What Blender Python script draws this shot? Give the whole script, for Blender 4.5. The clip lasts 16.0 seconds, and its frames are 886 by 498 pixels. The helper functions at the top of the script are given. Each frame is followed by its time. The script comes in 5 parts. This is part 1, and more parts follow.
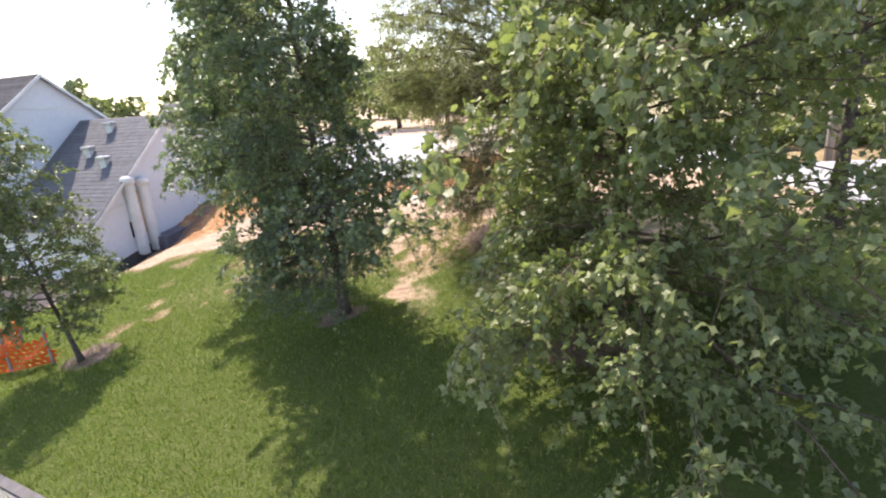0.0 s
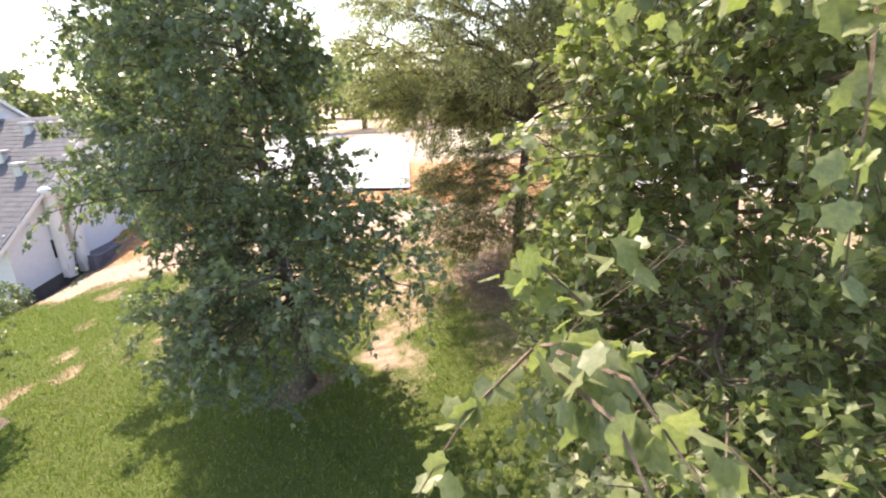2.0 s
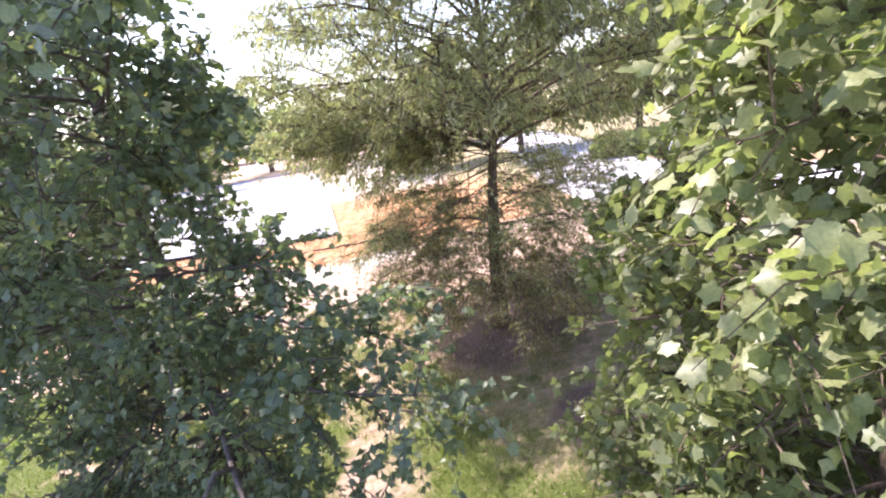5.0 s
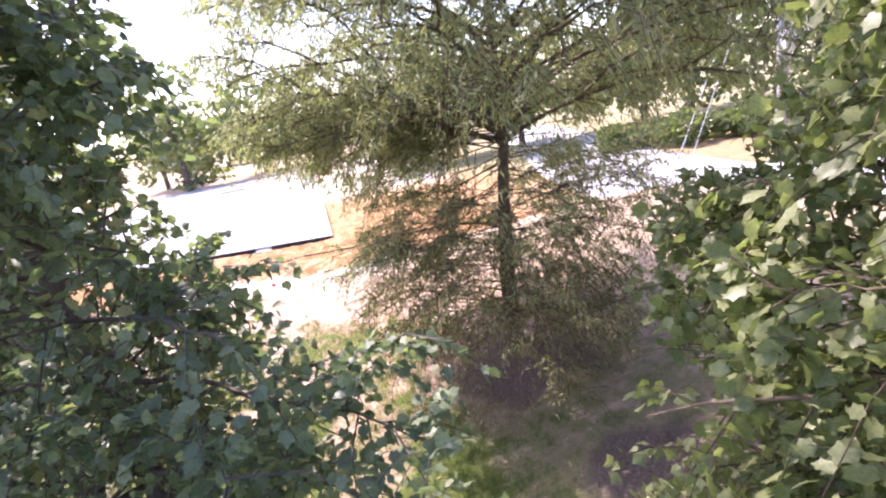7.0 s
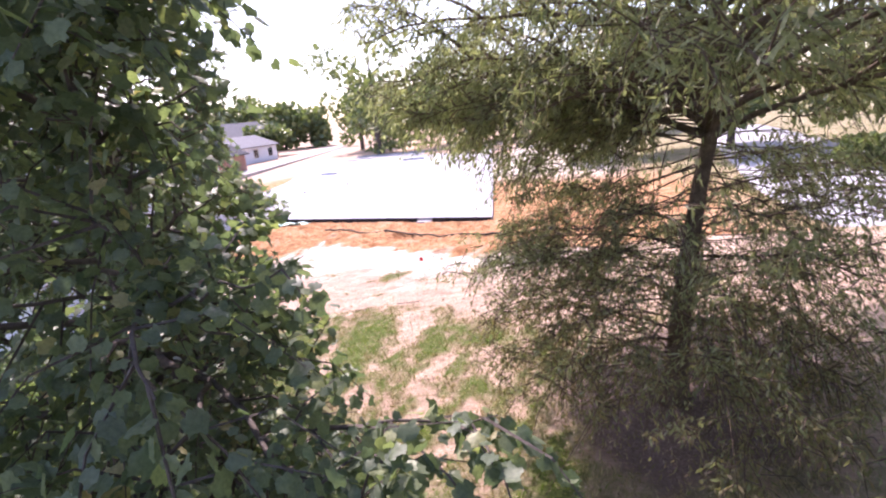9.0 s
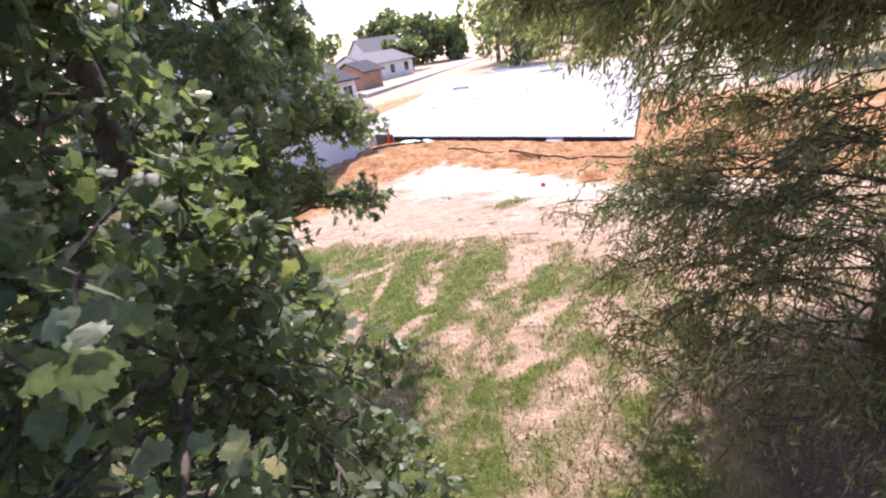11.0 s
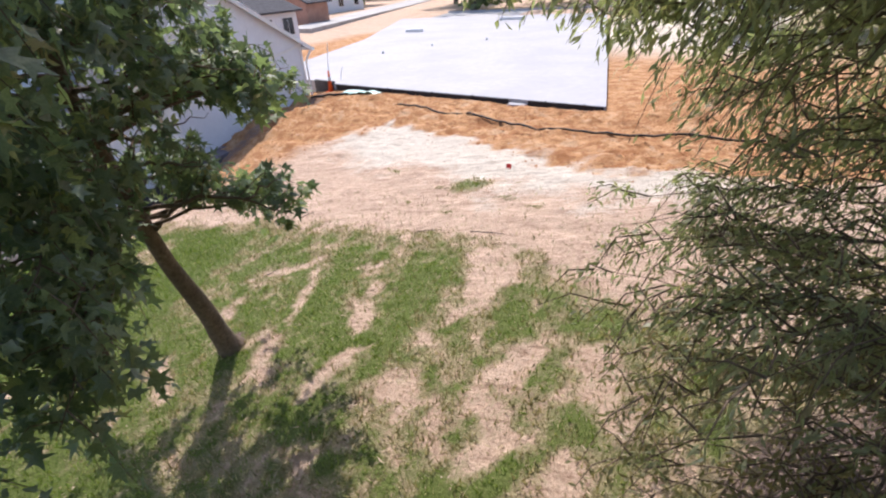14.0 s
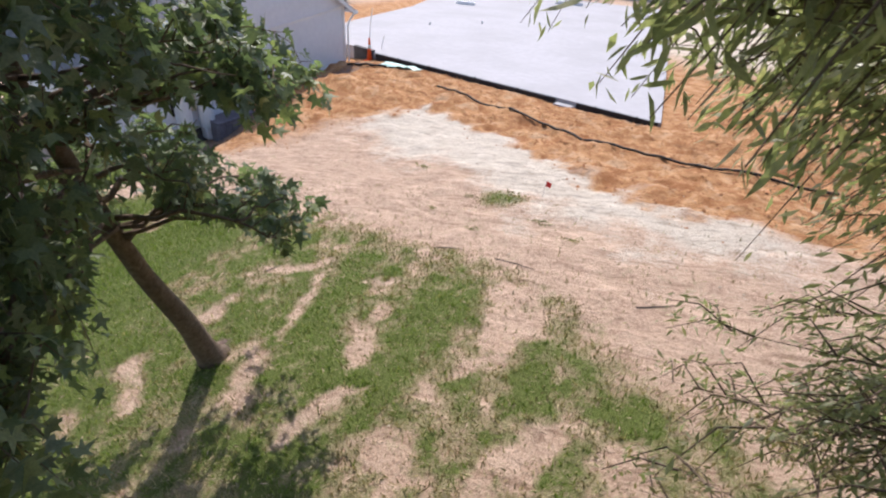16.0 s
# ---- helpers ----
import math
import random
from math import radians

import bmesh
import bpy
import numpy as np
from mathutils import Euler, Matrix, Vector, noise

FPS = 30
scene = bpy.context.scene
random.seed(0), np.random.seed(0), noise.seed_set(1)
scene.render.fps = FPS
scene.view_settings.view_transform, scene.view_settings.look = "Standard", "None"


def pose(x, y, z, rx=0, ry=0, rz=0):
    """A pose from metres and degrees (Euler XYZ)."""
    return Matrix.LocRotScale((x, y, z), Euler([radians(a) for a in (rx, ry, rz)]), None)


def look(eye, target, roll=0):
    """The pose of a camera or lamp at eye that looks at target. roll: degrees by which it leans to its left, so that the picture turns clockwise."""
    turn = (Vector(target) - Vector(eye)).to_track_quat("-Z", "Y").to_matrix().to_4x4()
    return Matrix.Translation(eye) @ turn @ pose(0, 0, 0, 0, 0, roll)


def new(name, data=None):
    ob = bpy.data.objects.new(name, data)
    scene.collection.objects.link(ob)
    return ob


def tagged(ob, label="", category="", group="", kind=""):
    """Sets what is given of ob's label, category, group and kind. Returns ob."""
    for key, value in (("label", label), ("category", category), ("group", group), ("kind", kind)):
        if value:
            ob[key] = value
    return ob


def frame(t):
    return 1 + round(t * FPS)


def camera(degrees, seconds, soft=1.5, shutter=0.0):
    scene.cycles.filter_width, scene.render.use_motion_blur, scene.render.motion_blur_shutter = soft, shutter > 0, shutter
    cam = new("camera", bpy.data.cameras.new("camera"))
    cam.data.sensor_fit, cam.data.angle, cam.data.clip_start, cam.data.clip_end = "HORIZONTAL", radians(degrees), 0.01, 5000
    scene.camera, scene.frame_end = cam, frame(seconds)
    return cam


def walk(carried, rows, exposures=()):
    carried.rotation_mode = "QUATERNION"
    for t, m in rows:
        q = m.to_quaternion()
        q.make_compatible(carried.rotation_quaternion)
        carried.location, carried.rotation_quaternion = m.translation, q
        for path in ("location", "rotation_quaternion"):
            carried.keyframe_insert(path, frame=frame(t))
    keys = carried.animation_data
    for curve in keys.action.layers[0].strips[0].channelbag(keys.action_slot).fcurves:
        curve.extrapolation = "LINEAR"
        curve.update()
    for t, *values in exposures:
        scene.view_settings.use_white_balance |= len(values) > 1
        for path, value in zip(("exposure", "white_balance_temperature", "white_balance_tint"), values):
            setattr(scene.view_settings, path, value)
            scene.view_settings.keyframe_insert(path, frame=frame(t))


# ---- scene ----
cam = camera(83.41, 16.0, soft=2.1, shutter=0.12)
PATH = [
    (0.0, pose(1.849, 0.688, 5.061, 72.84, 4.08, 3.48)),
    (0.5, pose(1.702, 1.438, 5.011, 70.99, 3.93, 2.65)),
    (1.0, pose(1.519, 2.163, 5.008, 70.23, 2.40, 0.29)),
    (1.5, pose(1.330, 2.828, 5.074, 70.81, 3.38, 0.73)),
    (2.0, pose(1.221, 3.348, 5.234, 72.54, 3.08, -0.46)),
    (2.5, pose(1.132, 3.747, 5.512, 72.66, 4.06, -2.22)),
    (3.0, pose(0.984, 4.125, 5.693, 74.07, 4.54, -3.92)),
    (3.5, pose(0.805, 4.496, 5.695, 73.40, 5.60, -6.30)),
    (4.0, pose(0.639, 4.964, 5.595, 73.92, 7.86, -8.12)),
    (6.5, pose(0.591, 6.431, 5.292, 74.13, 9.28, -13.36)),
    (7.0, pose(0.793, 6.942, 5.258, 73.67, 10.44, -11.83)),
    (7.5, pose(1.019, 7.372, 5.223, 74.50, 8.44, -11.43)),
    (8.0, pose(0.948, 7.787, 5.156, 75.07, 6.69, -8.86)),
    (8.5, pose(1.009, 8.010, 5.121, 74.57, 7.14, 0.79)),
    (9.0, pose(1.137, 8.152, 5.108, 74.67, 5.78, 9.21)),
    (9.5, pose(1.283, 8.380, 5.153, 73.90, 8.09, 15.99)),
    (10.0, pose(1.407, 8.570, 5.125, 72.41, 9.55, 22.49)),
    (12.5, pose(0.455, 10.715, 4.634, 61.40, 2.84, 23.07)),
    (13.0, pose(0.269, 10.971, 4.696, 60.75, -0.05, 23.66)),
    (13.5, pose(0.241, 11.218, 4.796, 61.34, 2.53, 20.17)),
    (14.0, pose(0.254, 11.529, 4.873, 60.76, 3.25, 19.88)),
    (14.5, pose(0.160, 11.828, 4.900, 59.51, 0.84, 20.30)),
    (15.0, pose(0.024, 12.174, 4.960, 58.37, -0.02, 20.82)),
    (15.5, pose(-0.108, 12.467, 5.036, 57.37, -1.46, 21.29)),
    (16.0, pose(-0.288, 12.644, 5.088, 57.78, -3.14, 25.82)),
]
# exposures: the clip's camera brightens a little once it is between the trees
walk(cam, PATH, exposures=[(0.0, 1.48, 7000, 17), (1.5, 1.79, 7600, 16), (2.0, 1.84, 7400, 17), (3.0, 1.96, 6900, 21), (4.0, 2.14, 6550, 25), (6.5, 2.12, 6440, 33), (7.2, 2.14, 6460, 34), (8.5, 1.66, 6440, 36), (9.5, 1.57, 6440, 36), (10.0, 1.54, 6490, 34), (12.5, 1.13, 6470, 18), (14.25, 0.98, 6490, 16), (15.5, 0.88, 6510, 15), (16.0, 0.79, 6520, 15)])

# ---- world and sun ----
SUN_AZ, SUN_EL = radians(-35), radians(54)
world = bpy.data.worlds.new("world")
scene.world = world
world.use_nodes = True
wt = world.node_tree
sky = wt.nodes.new("ShaderNodeTexSky")
sky.sky_type = "NISHITA"
sky.sun_disc = False
sky.sun_elevation = SUN_EL
sky.sun_rotation = SUN_AZ
sky.air_density = 1.0
sky.dust_density = 1.5
sky.ozone_density = 1.0
wt.links.new(sky.outputs[0], wt.nodes["Background"].inputs[0])
wt.nodes["Background"].inputs[1].default_value = 0.135
sun_data = bpy.data.lights.new("sun", "SUN")
sun_data.energy = 2.9
sun_data.angle = radians(0.6)
sun_data.color = (1.0, 0.95, 0.87)
sun_from = Vector((math.sin(SUN_AZ) * math.cos(SUN_EL), math.cos(SUN_AZ) * math.cos(SUN_EL), math.sin(SUN_EL)))
sun = new("sun", sun_data)
sun.matrix_world = look(sun_from * 60, (0, 0, 0))


# ---- materials ----
def material(name, rough=0.7, metal=0.0, spec=0.4):
    m = bpy.data.materials.new(name)
    m.use_nodes = True
    nt = m.node_tree
    b = nt.nodes["Principled BSDF"]
    b.inputs["Roughness"].default_value = rough
    b.inputs["Metallic"].default_value = metal
    b.inputs["Specular IOR Level"].default_value = spec
    return m, nt, b


def node(nt, kind, **values):
    n = nt.nodes.new(kind)
    for k, v in values.items():
        n.inputs[k.replace("_", " ")].default_value = v
    return n


def noise_tex(nt, scale, detail=4.0, rough=0.55, distort=0.0, coord=None):
    n = node(nt, "ShaderNodeTexNoise", Scale=scale, Detail=detail, Roughness=rough, Distortion=distort)
    if coord is None:
        coord = nt.nodes.new("ShaderNodeNewGeometry").outputs["Position"]
    nt.links.new(coord, n.inputs["Vector"])
    return n.outputs["Fac"]


def ramp(nt, fac, stops):
    r = nt.nodes.new("ShaderNodeValToRGB")
    e = r.color_ramp.elements
    while len(e) < len(stops):
        e.new(0.5)
    for el, (pos, col) in zip(e, stops):
        el.position = pos
        el.color = (*col, 1) if len(col) == 3 else col
    nt.links.new(fac, r.inputs[0])
    return r.outputs[0]


def mix(nt, fac, a, b, mode="MIX"):
    n = nt.nodes.new("ShaderNodeMix")
    n.data_type, n.blend_type = "RGBA", mode
    for sock, v in ((n.inputs[0], fac), (n.inputs[6], a), (n.inputs[7], b)):
        if isinstance(v, (int, float)):
            sock.default_value = v
        elif isinstance(v, tuple):
            sock.default_value = (*v, 1)
        else:
            nt.links.new(v, sock)
    return n.outputs[2]


def math_node(nt, op, a, b):
    n = nt.nodes.new("ShaderNodeMath")
    n.operation = op
    for sock, v in zip(n.inputs, (a, b)):
        if isinstance(v, (int, float)):
            sock.default_value = v
        else:
            nt.links.new(v, sock)
    return n.outputs[0]


def bump(nt, b, height, strength=0.4, distance=0.02):
    n = node(nt, "ShaderNodeBump", Strength=strength, Distance=distance)
    nt.links.new(height, n.inputs["Height"])
    nt.links.new(n.outputs[0], b.inputs["Normal"])


def grainy(name, dark, light, scale=8.0, rough=0.8, metal=0.0, spec=0.3, rel=0.3, dist=0.01, stain=None, random_obj=0.0):
    """A surface with two scales of tone and a fine relief."""
    m, nt, b = material(name, rough, metal, spec)
    fine = noise_tex(nt, scale, 6.0, 0.65)
    col = ramp(nt, fine, [(0.3, dark), (0.7, light)])
    broad = noise_tex(nt, scale * 0.11, 3.0)
    col = mix(nt, ramp(nt, broad, [(0.4, (0, 0, 0)), (0.65, (0.55, 0.55, 0.55))]), col, stain or tuple(c * 0.75 for c in dark))
    if random_obj:
        info = nt.nodes.new("ShaderNodeObjectInfo")
        tone = ramp(nt, info.outputs["Random"], [(0.0, (1 - random_obj,) * 3), (1.0, (1 + random_obj,) * 3)])
        col = mix(nt, 1.0, col, tone, "MULTIPLY")
    nt.links.new(col, b.inputs["Base Color"])
    bump(nt, b, fine, rel, dist)
    return m


def leaf_material(name, stops, back, rough=0.42, translucent=0.35, gloss=0.6):
    """Leaf: tone varies from leaf to leaf and from limb to limb; light shines through the blade."""
    m, nt, b = material(name, rough, 0.0, gloss)
    geo = nt.nodes.new("ShaderNodeNewGeometry")
    col = ramp(nt, geo.outputs["Random Per Island"], stops)
    broad = noise_tex(nt, 0.9, 2.0)
    col = mix(nt, ramp(nt, broad, [(0.42, (0, 0, 0)), (0.7, (0.45,) * 3)]), col, back)
    fine = noise_tex(nt, 70, 3.0)
    col = mix(nt, 1.0, col, ramp(nt, fine, [(0.35, (0.82, 0.84, 0.8)), (0.65, (1.16, 1.14, 1.1))]), "MULTIPLY")
    nt.links.new(col, b.inputs["Base Color"])
    bump(nt, b, fine, 0.25, 0.004)
    tr = nt.nodes.new("ShaderNodeBsdfTranslucent")
    nt.links.new(mix(nt, 1.0, col, (1.3, 1.45, 0.82), "MULTIPLY"), tr.inputs[0])
    mx = nt.nodes.new("ShaderNodeMixShader")
    mx.inputs[0].default_value = translucent
    nt.links.new(b.outputs[0], mx.inputs[1])
    nt.links.new(tr.outputs[0], mx.inputs[2])
    nt.links.new(mx.outputs[0], nt.nodes["Material Output"].inputs[0])
    return m


BARK_GREY = grainy("bark_grey", (0.07, 0.055, 0.05), (0.2, 0.165, 0.15), 22, 0.9, rel=0.8, dist=0.02)
BARK_TAN = grainy("bark_tan", (0.1, 0.07, 0.05), (0.25, 0.185, 0.14), 22, 0.9, rel=0.8, dist=0.02)
LEAF_BROAD = leaf_material("leaf_broad", [(0.0, (0.106, 0.146, 0.101)), (0.5, (0.155, 0.199, 0.129)), (0.86, (0.207, 0.252, 0.146)), (0.96, (0.302, 0.336, 0.162)), (1.0, (0.37, 0.302, 0.179))], (0.174, 0.202, 0.162), 0.48, 0.42)
LEAF_MAPLE = leaf_material("leaf_maple", [(0.0, (0.15, 0.185, 0.08)), (0.5, (0.215, 0.25, 0.11)), (0.85, (0.28, 0.31, 0.145)), (1.0, (0.37, 0.385, 0.2))], (0.24, 0.25, 0.165), 0.46, 0.42)
LEAF_OAK = leaf_material("leaf_oak", [(0.0, (0.19, 0.205, 0.12)), (0.5, (0.3, 0.315, 0.2)), (0.9, (0.38, 0.39, 0.255)), (1.0, (0.4, 0.35, 0.23))], (0.29, 0.285, 0.205), 0.4, 0.5)
LEAF_OAK_DRY = leaf_material("leaf_oak_dry", [(0.0, (0.201, 0.189, 0.11)), (0.5, (0.262, 0.244, 0.14)), (0.8, (0.305, 0.244, 0.146)), (1.0, (0.378, 0.281, 0.183))], (0.232, 0.213, 0.128), 0.55, 0.45)
LEAF_FAR = leaf_material("leaf_far", [(0.0, (0.1, 0.13, 0.06)), (0.6, (0.16, 0.195, 0.085)), (1.0, (0.22, 0.25, 0.11))], (0.15, 0.18, 0.1))
CONCRETE = grainy("concrete", (0.37, 0.365, 0.39), (0.43, 0.425, 0.45), 3.0, 0.85, rel=0.1, dist=0.004, stain=(0.33, 0.325, 0.34))
FORM_BOARD = grainy("form_board", (0.018, 0.016, 0.018), (0.045, 0.04, 0.04), 14, 0.8)
SIDING = grainy("vinyl_siding", (0.68, 0.7, 0.76), (0.76, 0.78, 0.83), 5.0, 0.5, spec=0.4, rel=0.06, dist=0.003, stain=(0.66, 0.68, 0.73))
TRIM = grainy("white_trim", (0.74, 0.74, 0.75), (0.82, 0.82, 0.82), 6.0, 0.5, rel=0.05, dist=0.002)
SHINGLE = grainy("shingle", (0.045, 0.045, 0.055), (0.11, 0.11, 0.125), 26, 0.95, rel=0.6, dist=0.01, random_obj=0.3)
SHINGLE_GREY = grainy("shingle_grey", (0.12, 0.12, 0.135), (0.19, 0.19, 0.205), 26, 0.8, rel=0.5, dist=0.008, random_obj=0.08)
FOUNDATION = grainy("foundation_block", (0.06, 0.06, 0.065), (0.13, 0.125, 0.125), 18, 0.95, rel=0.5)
METAL = grainy("galvanised", (0.5, 0.5, 0.52), (0.7, 0.7, 0.72), 20, 0.35, 0.7, rel=0.1)
ORANGE = grainy("orange_plastic", (0.75, 0.1, 0.02), (0.9, 0.17, 0.04), 10, 0.5, rel=0.1)
PIPE = grainy("black_pipe", (0.012, 0.012, 0.013), (0.04, 0.035, 0.032), 15, 0.6)
POLE_WOOD = grainy("pole_wood", (0.26, 0.26, 0.27), (0.42, 0.42, 0.44), 16, 0.9)


# ---- building tools ----
def part(name, bm, mat, parent=None, label=""):
    """One mesh object from a bmesh, under a thing or a part."""
    me = bpy.data.meshes.new(name)
    bm.to_mesh(me)
    bm.free()
    return hung(name, me, mat, parent, label)


def hung(name, me, mat, parent=None, label=""):
    if mat and not me.materials:
        me.materials.append(mat)
    ob = new(name, me)
    if parent:
        ob.parent = parent
    if label:
        ob["label"] = label
    return ob


def soup(name, verts, faces, mat, parent=None, label="", smooth=False):
    me = bpy.data.meshes.new(name)
    me.from_pydata([tuple(v) for v in verts], [], faces)
    if smooth:
        me.polygons.foreach_set("use_smooth", [True] * len(me.polygons))
    me.update()
    return hung(name, me, mat, parent, label)


def thing(name, at, label, category, group="", kind=""):
    ob = new(name)
    ob.empty_display_size = 0.2
    ob.location = at
    return tagged(ob, label, category, group, kind)


def box(bm, lo, hi, m=None, bevel=0.0):
    r = bmesh.ops.create_cube(bm, size=1.0)
    vs = r["verts"]
    for v in vs:
        v.co = Vector([lo[i] + (v.co[i] + 0.5) * (hi[i] - lo[i]) for i in range(3)])
    if bevel:
        es = list({e for v in vs for e in v.link_edges})
        vs = [v for v in bmesh.ops.bevel(bm, geom=es, offset=bevel, segments=1, affect="EDGES")["verts"]] or vs
    if m is not None:
        bmesh.ops.transform(bm, matrix=m, verts=list({v for v in vs}))
    return vs


def tube_arrays(points, radii, sides=7):
    """Vertices and faces of a tapered tube through the points."""
    vs, fs = [], []
    n = len(points)
    whole = (points[-1] - points[0]).normalized()
    ref = Vector((0, 0, 1)) if abs(whole.z) < 0.7 else Vector((0.8, 0.6, 0))
    for i, p in enumerate(points):
        a, b = points[max(i - 1, 0)], points[min(i + 1, n - 1)]
        d = (b - a).normalized()
        u = d.cross(ref).normalized()
        w = d.cross(u)
        for k in range(sides):
            an = 2 * math.pi * k / sides
            vs.append(p + (u * math.cos(an) + w * math.sin(an)) * radii[i])
    for i in range(n - 1):
        for k in range(sides):
            k2 = (k + 1) % sides
            fs.append((i * sides + k, i * sides + k2, (i + 1) * sides + k2, (i + 1) * sides + k))
    fs.append(tuple(range(sides))[::-1])
    fs.append(tuple((n - 1) * sides + k for k in range(sides)))
    return vs, fs


def join_arrays(chunks):
    vs, fs = [], []
    for v, f in chunks:
        o = len(vs)
        vs.extend(v)
        fs.extend([tuple(i + o for i in q) for q in f])
    return vs, fs


def smooth01(a, b, x):
    t = np.clip((x - a) / (b - a), 0, 1)
    return t * t * (3 - 2 * t)


# ---- ground ----
E1, E2 = Vector((0.974, -0.225, 0)), Vector((0.225, 0.974, 0))  # along the slab's front, and back from it

def ground_z(x, y):
    """Height of the ground: a bank that falls to the house, and a graded pad for the slab."""
    x, y = np.asarray(x, float), np.asarray(y, float)
    p = 0.1664 * x + 0.0564 * y
    p = np.where(p > 1.3, 1.3 + 0.9 * np.tanh((p - 1.3) / 0.9), np.where(p < -1.6, -1.6 + 0.8 * np.tanh((p + 1.6) / 0.8), p))
    back = (x + 12.9) * 0.225 + (y - 32.0) * 0.974
    pad = 0.45 + 0.5 * smooth01(6, 20, x) - 0.5 * smooth01(-11, -16, x)
    w = smooth01(-9.5, -1.0, back)
    z = p * (1 - w) + pad * w
    # the bank dips to the foot of the gable wall
    off, s = (x + 14.0) * 0.974 - (y - 31.7) * 0.225, (x + 14.0) * 0.225 + (y - 31.7) * 0.974
    z = z - 0.85 * smooth01(3.6, 0.6, off) * smooth01(-3.5, -8.0, s) * smooth01(-20.0, -14.0, s)
    far = smooth01(45, 90, np.hypot(x, y - 15))
    return z * (1 - far) + 0.3 * far


# ---- tools for foliage and strewn things ----
def bulk_mesh(name, verts, per, count, faces):
    """A mesh of count alike pieces with per vertices each; faces: index tuples of one piece, all of one length."""
    me = bpy.data.meshes.new(name)
    k = len(faces[0])
    nf = len(faces) * count
    me.vertices.add(per * count)
    me.vertices.foreach_set("co", np.ascontiguousarray(verts, dtype=np.float32).ravel())
    idx = (np.array(faces, dtype=np.int32)[None] + (np.arange(count, dtype=np.int32) * per)[:, None, None]).ravel()
    me.loops.add(len(idx))
    me.loops.foreach_set("vertex_index", idx)
    me.polygons.add(nf)
    me.polygons.foreach_set("loop_start", np.arange(nf, dtype=np.int32) * k)
    me.polygons.foreach_set("loop_total", np.full(nf, k, dtype=np.int32))
    me.update(calc_edges=True)
    me.validate()
    return me


def unit(v):
    return v / np.maximum(np.linalg.norm(v, axis=-1, keepdims=True), 1e-9)


def piece_frames(rng, n, axis, up_bias=0.6):
    """Blade axis, side and normal for n pieces."""
    a = unit(axis)
    ref = unit(rng.normal(size=(n, 3)) * (1 - up_bias) + np.array([0, 0, up_bias]))
    side = unit(np.cross(a, ref))
    nor = np.cross(side, a)
    return a, side, nor


def place_pieces(shape, pos, a, side, nor, size):
    """shape: (k, 3) of side, axis, normal parts."""
    n = len(size)
    s = np.repeat(shape[None], n, 0)
    k = np.arange(n) * 0.61803 % 1.0
    q = np.arange(n) * 0.75488 % 1.0
    s[..., 0] = s[..., 0] * (0.72 + 0.42 * k)[:, None] + s[..., 1] ** 2 * (0.5 * q - 0.25)[:, None]
    s[..., 2] += s[..., 1] ** 2 * (0.15 - 0.5 * q)[:, None] - np.abs(s[..., 0]) * (0.7 * k - 0.35)[:, None]
    s *= size[:, None, None]
    return pos[:, None] + s[..., 0:1] * side[:, None] + s[..., 1:2] * a[:, None] + s[..., 2:3] * nor[:, None]


def star_leaf(lobes, deep, wide=1.0):
    """Half-lobed blade as a fan of triangles round a point on the midrib: vertices and faces."""
    pts = [(0.0, 0.0)]
    for i, (an, r) in enumerate(lobes):
        pts.append((math.sin(radians(an)) * r * wide, math.cos(radians(an)) * r))
        if i < len(lobes) - 1:
            mid, rr = (an + lobes[i + 1][0]) / 2, min(r, lobes[i + 1][1]) * deep
            pts.append((math.sin(radians(mid)) * rr * wide, math.cos(radians(mid)) * rr))
    off = 0.35
    ring = [(x, y + off, -0.16 * abs(x) + 0.03 * math.sin(7 * y)) for x, y in pts]
    ring[0] = (0.0, 0.0, 0.0)
    vs = [(0.0, off, 0.0)] + ring
    n = len(ring)
    return np.array(vs), [(0, 1 + i, 1 + (i + 1) % n) for i in range(n)]


# five-pointed blade, star blade, rounder blade, narrow oak blade, three-lobed and narrow plain blades, far clump
MAPLE = star_leaf([(-150, 0.3), (-104, 0.43), (-51, 0.57), (0, 0.7), (48, 0.58), (102, 0.42), (150, 0.3)], 0.87)
STAR = star_leaf([(-128, 0.45), (-66, 0.62), (0, 0.68), (66, 0.62), (128, 0.45)], 0.42)
BROAD = star_leaf([(-150, 0.26), (-122, 0.42), (-96, 0.44), (-74, 0.5), (-54, 0.57), (-28, 0.47), (-9, 0.62), (9, 0.64), (30, 0.47), (56, 0.58), (76, 0.5), (98, 0.45), (124, 0.42), (152, 0.27)], 0.97)
NARROW = (np.array([(0, 0, 0), (-0.085, 0.3, 0.0), (0.085, 0.3, 0.0), (-0.08, 0.7, -0.05), (0.08, 0.7, -0.05), (0, 1.0, -0.12)]), [(0, 2, 1), (1, 2, 4), (1, 4, 3), (3, 4, 5)])
TRIAD = star_leaf([(-88, 0.52), (0, 0.7), (88, 0.52)], 0.62)
KITE = (np.array([(0, 0, 0), (-0.14, 0.5, 0.0), (0.14, 0.5, 0.0), (0, 1.0, -0.1)]), [(0, 2, 1), (1, 2, 3)])
CLUMP = (np.array([(-0.5, 0, 0), (0.45, 0.05, 0.1), (0.5, 0.8, -0.05), (0.05, 1.1, 0.1), (-0.55, 0.7, -0.1)]), [(0, 1, 2), (0, 2, 3), (0, 3, 4)])

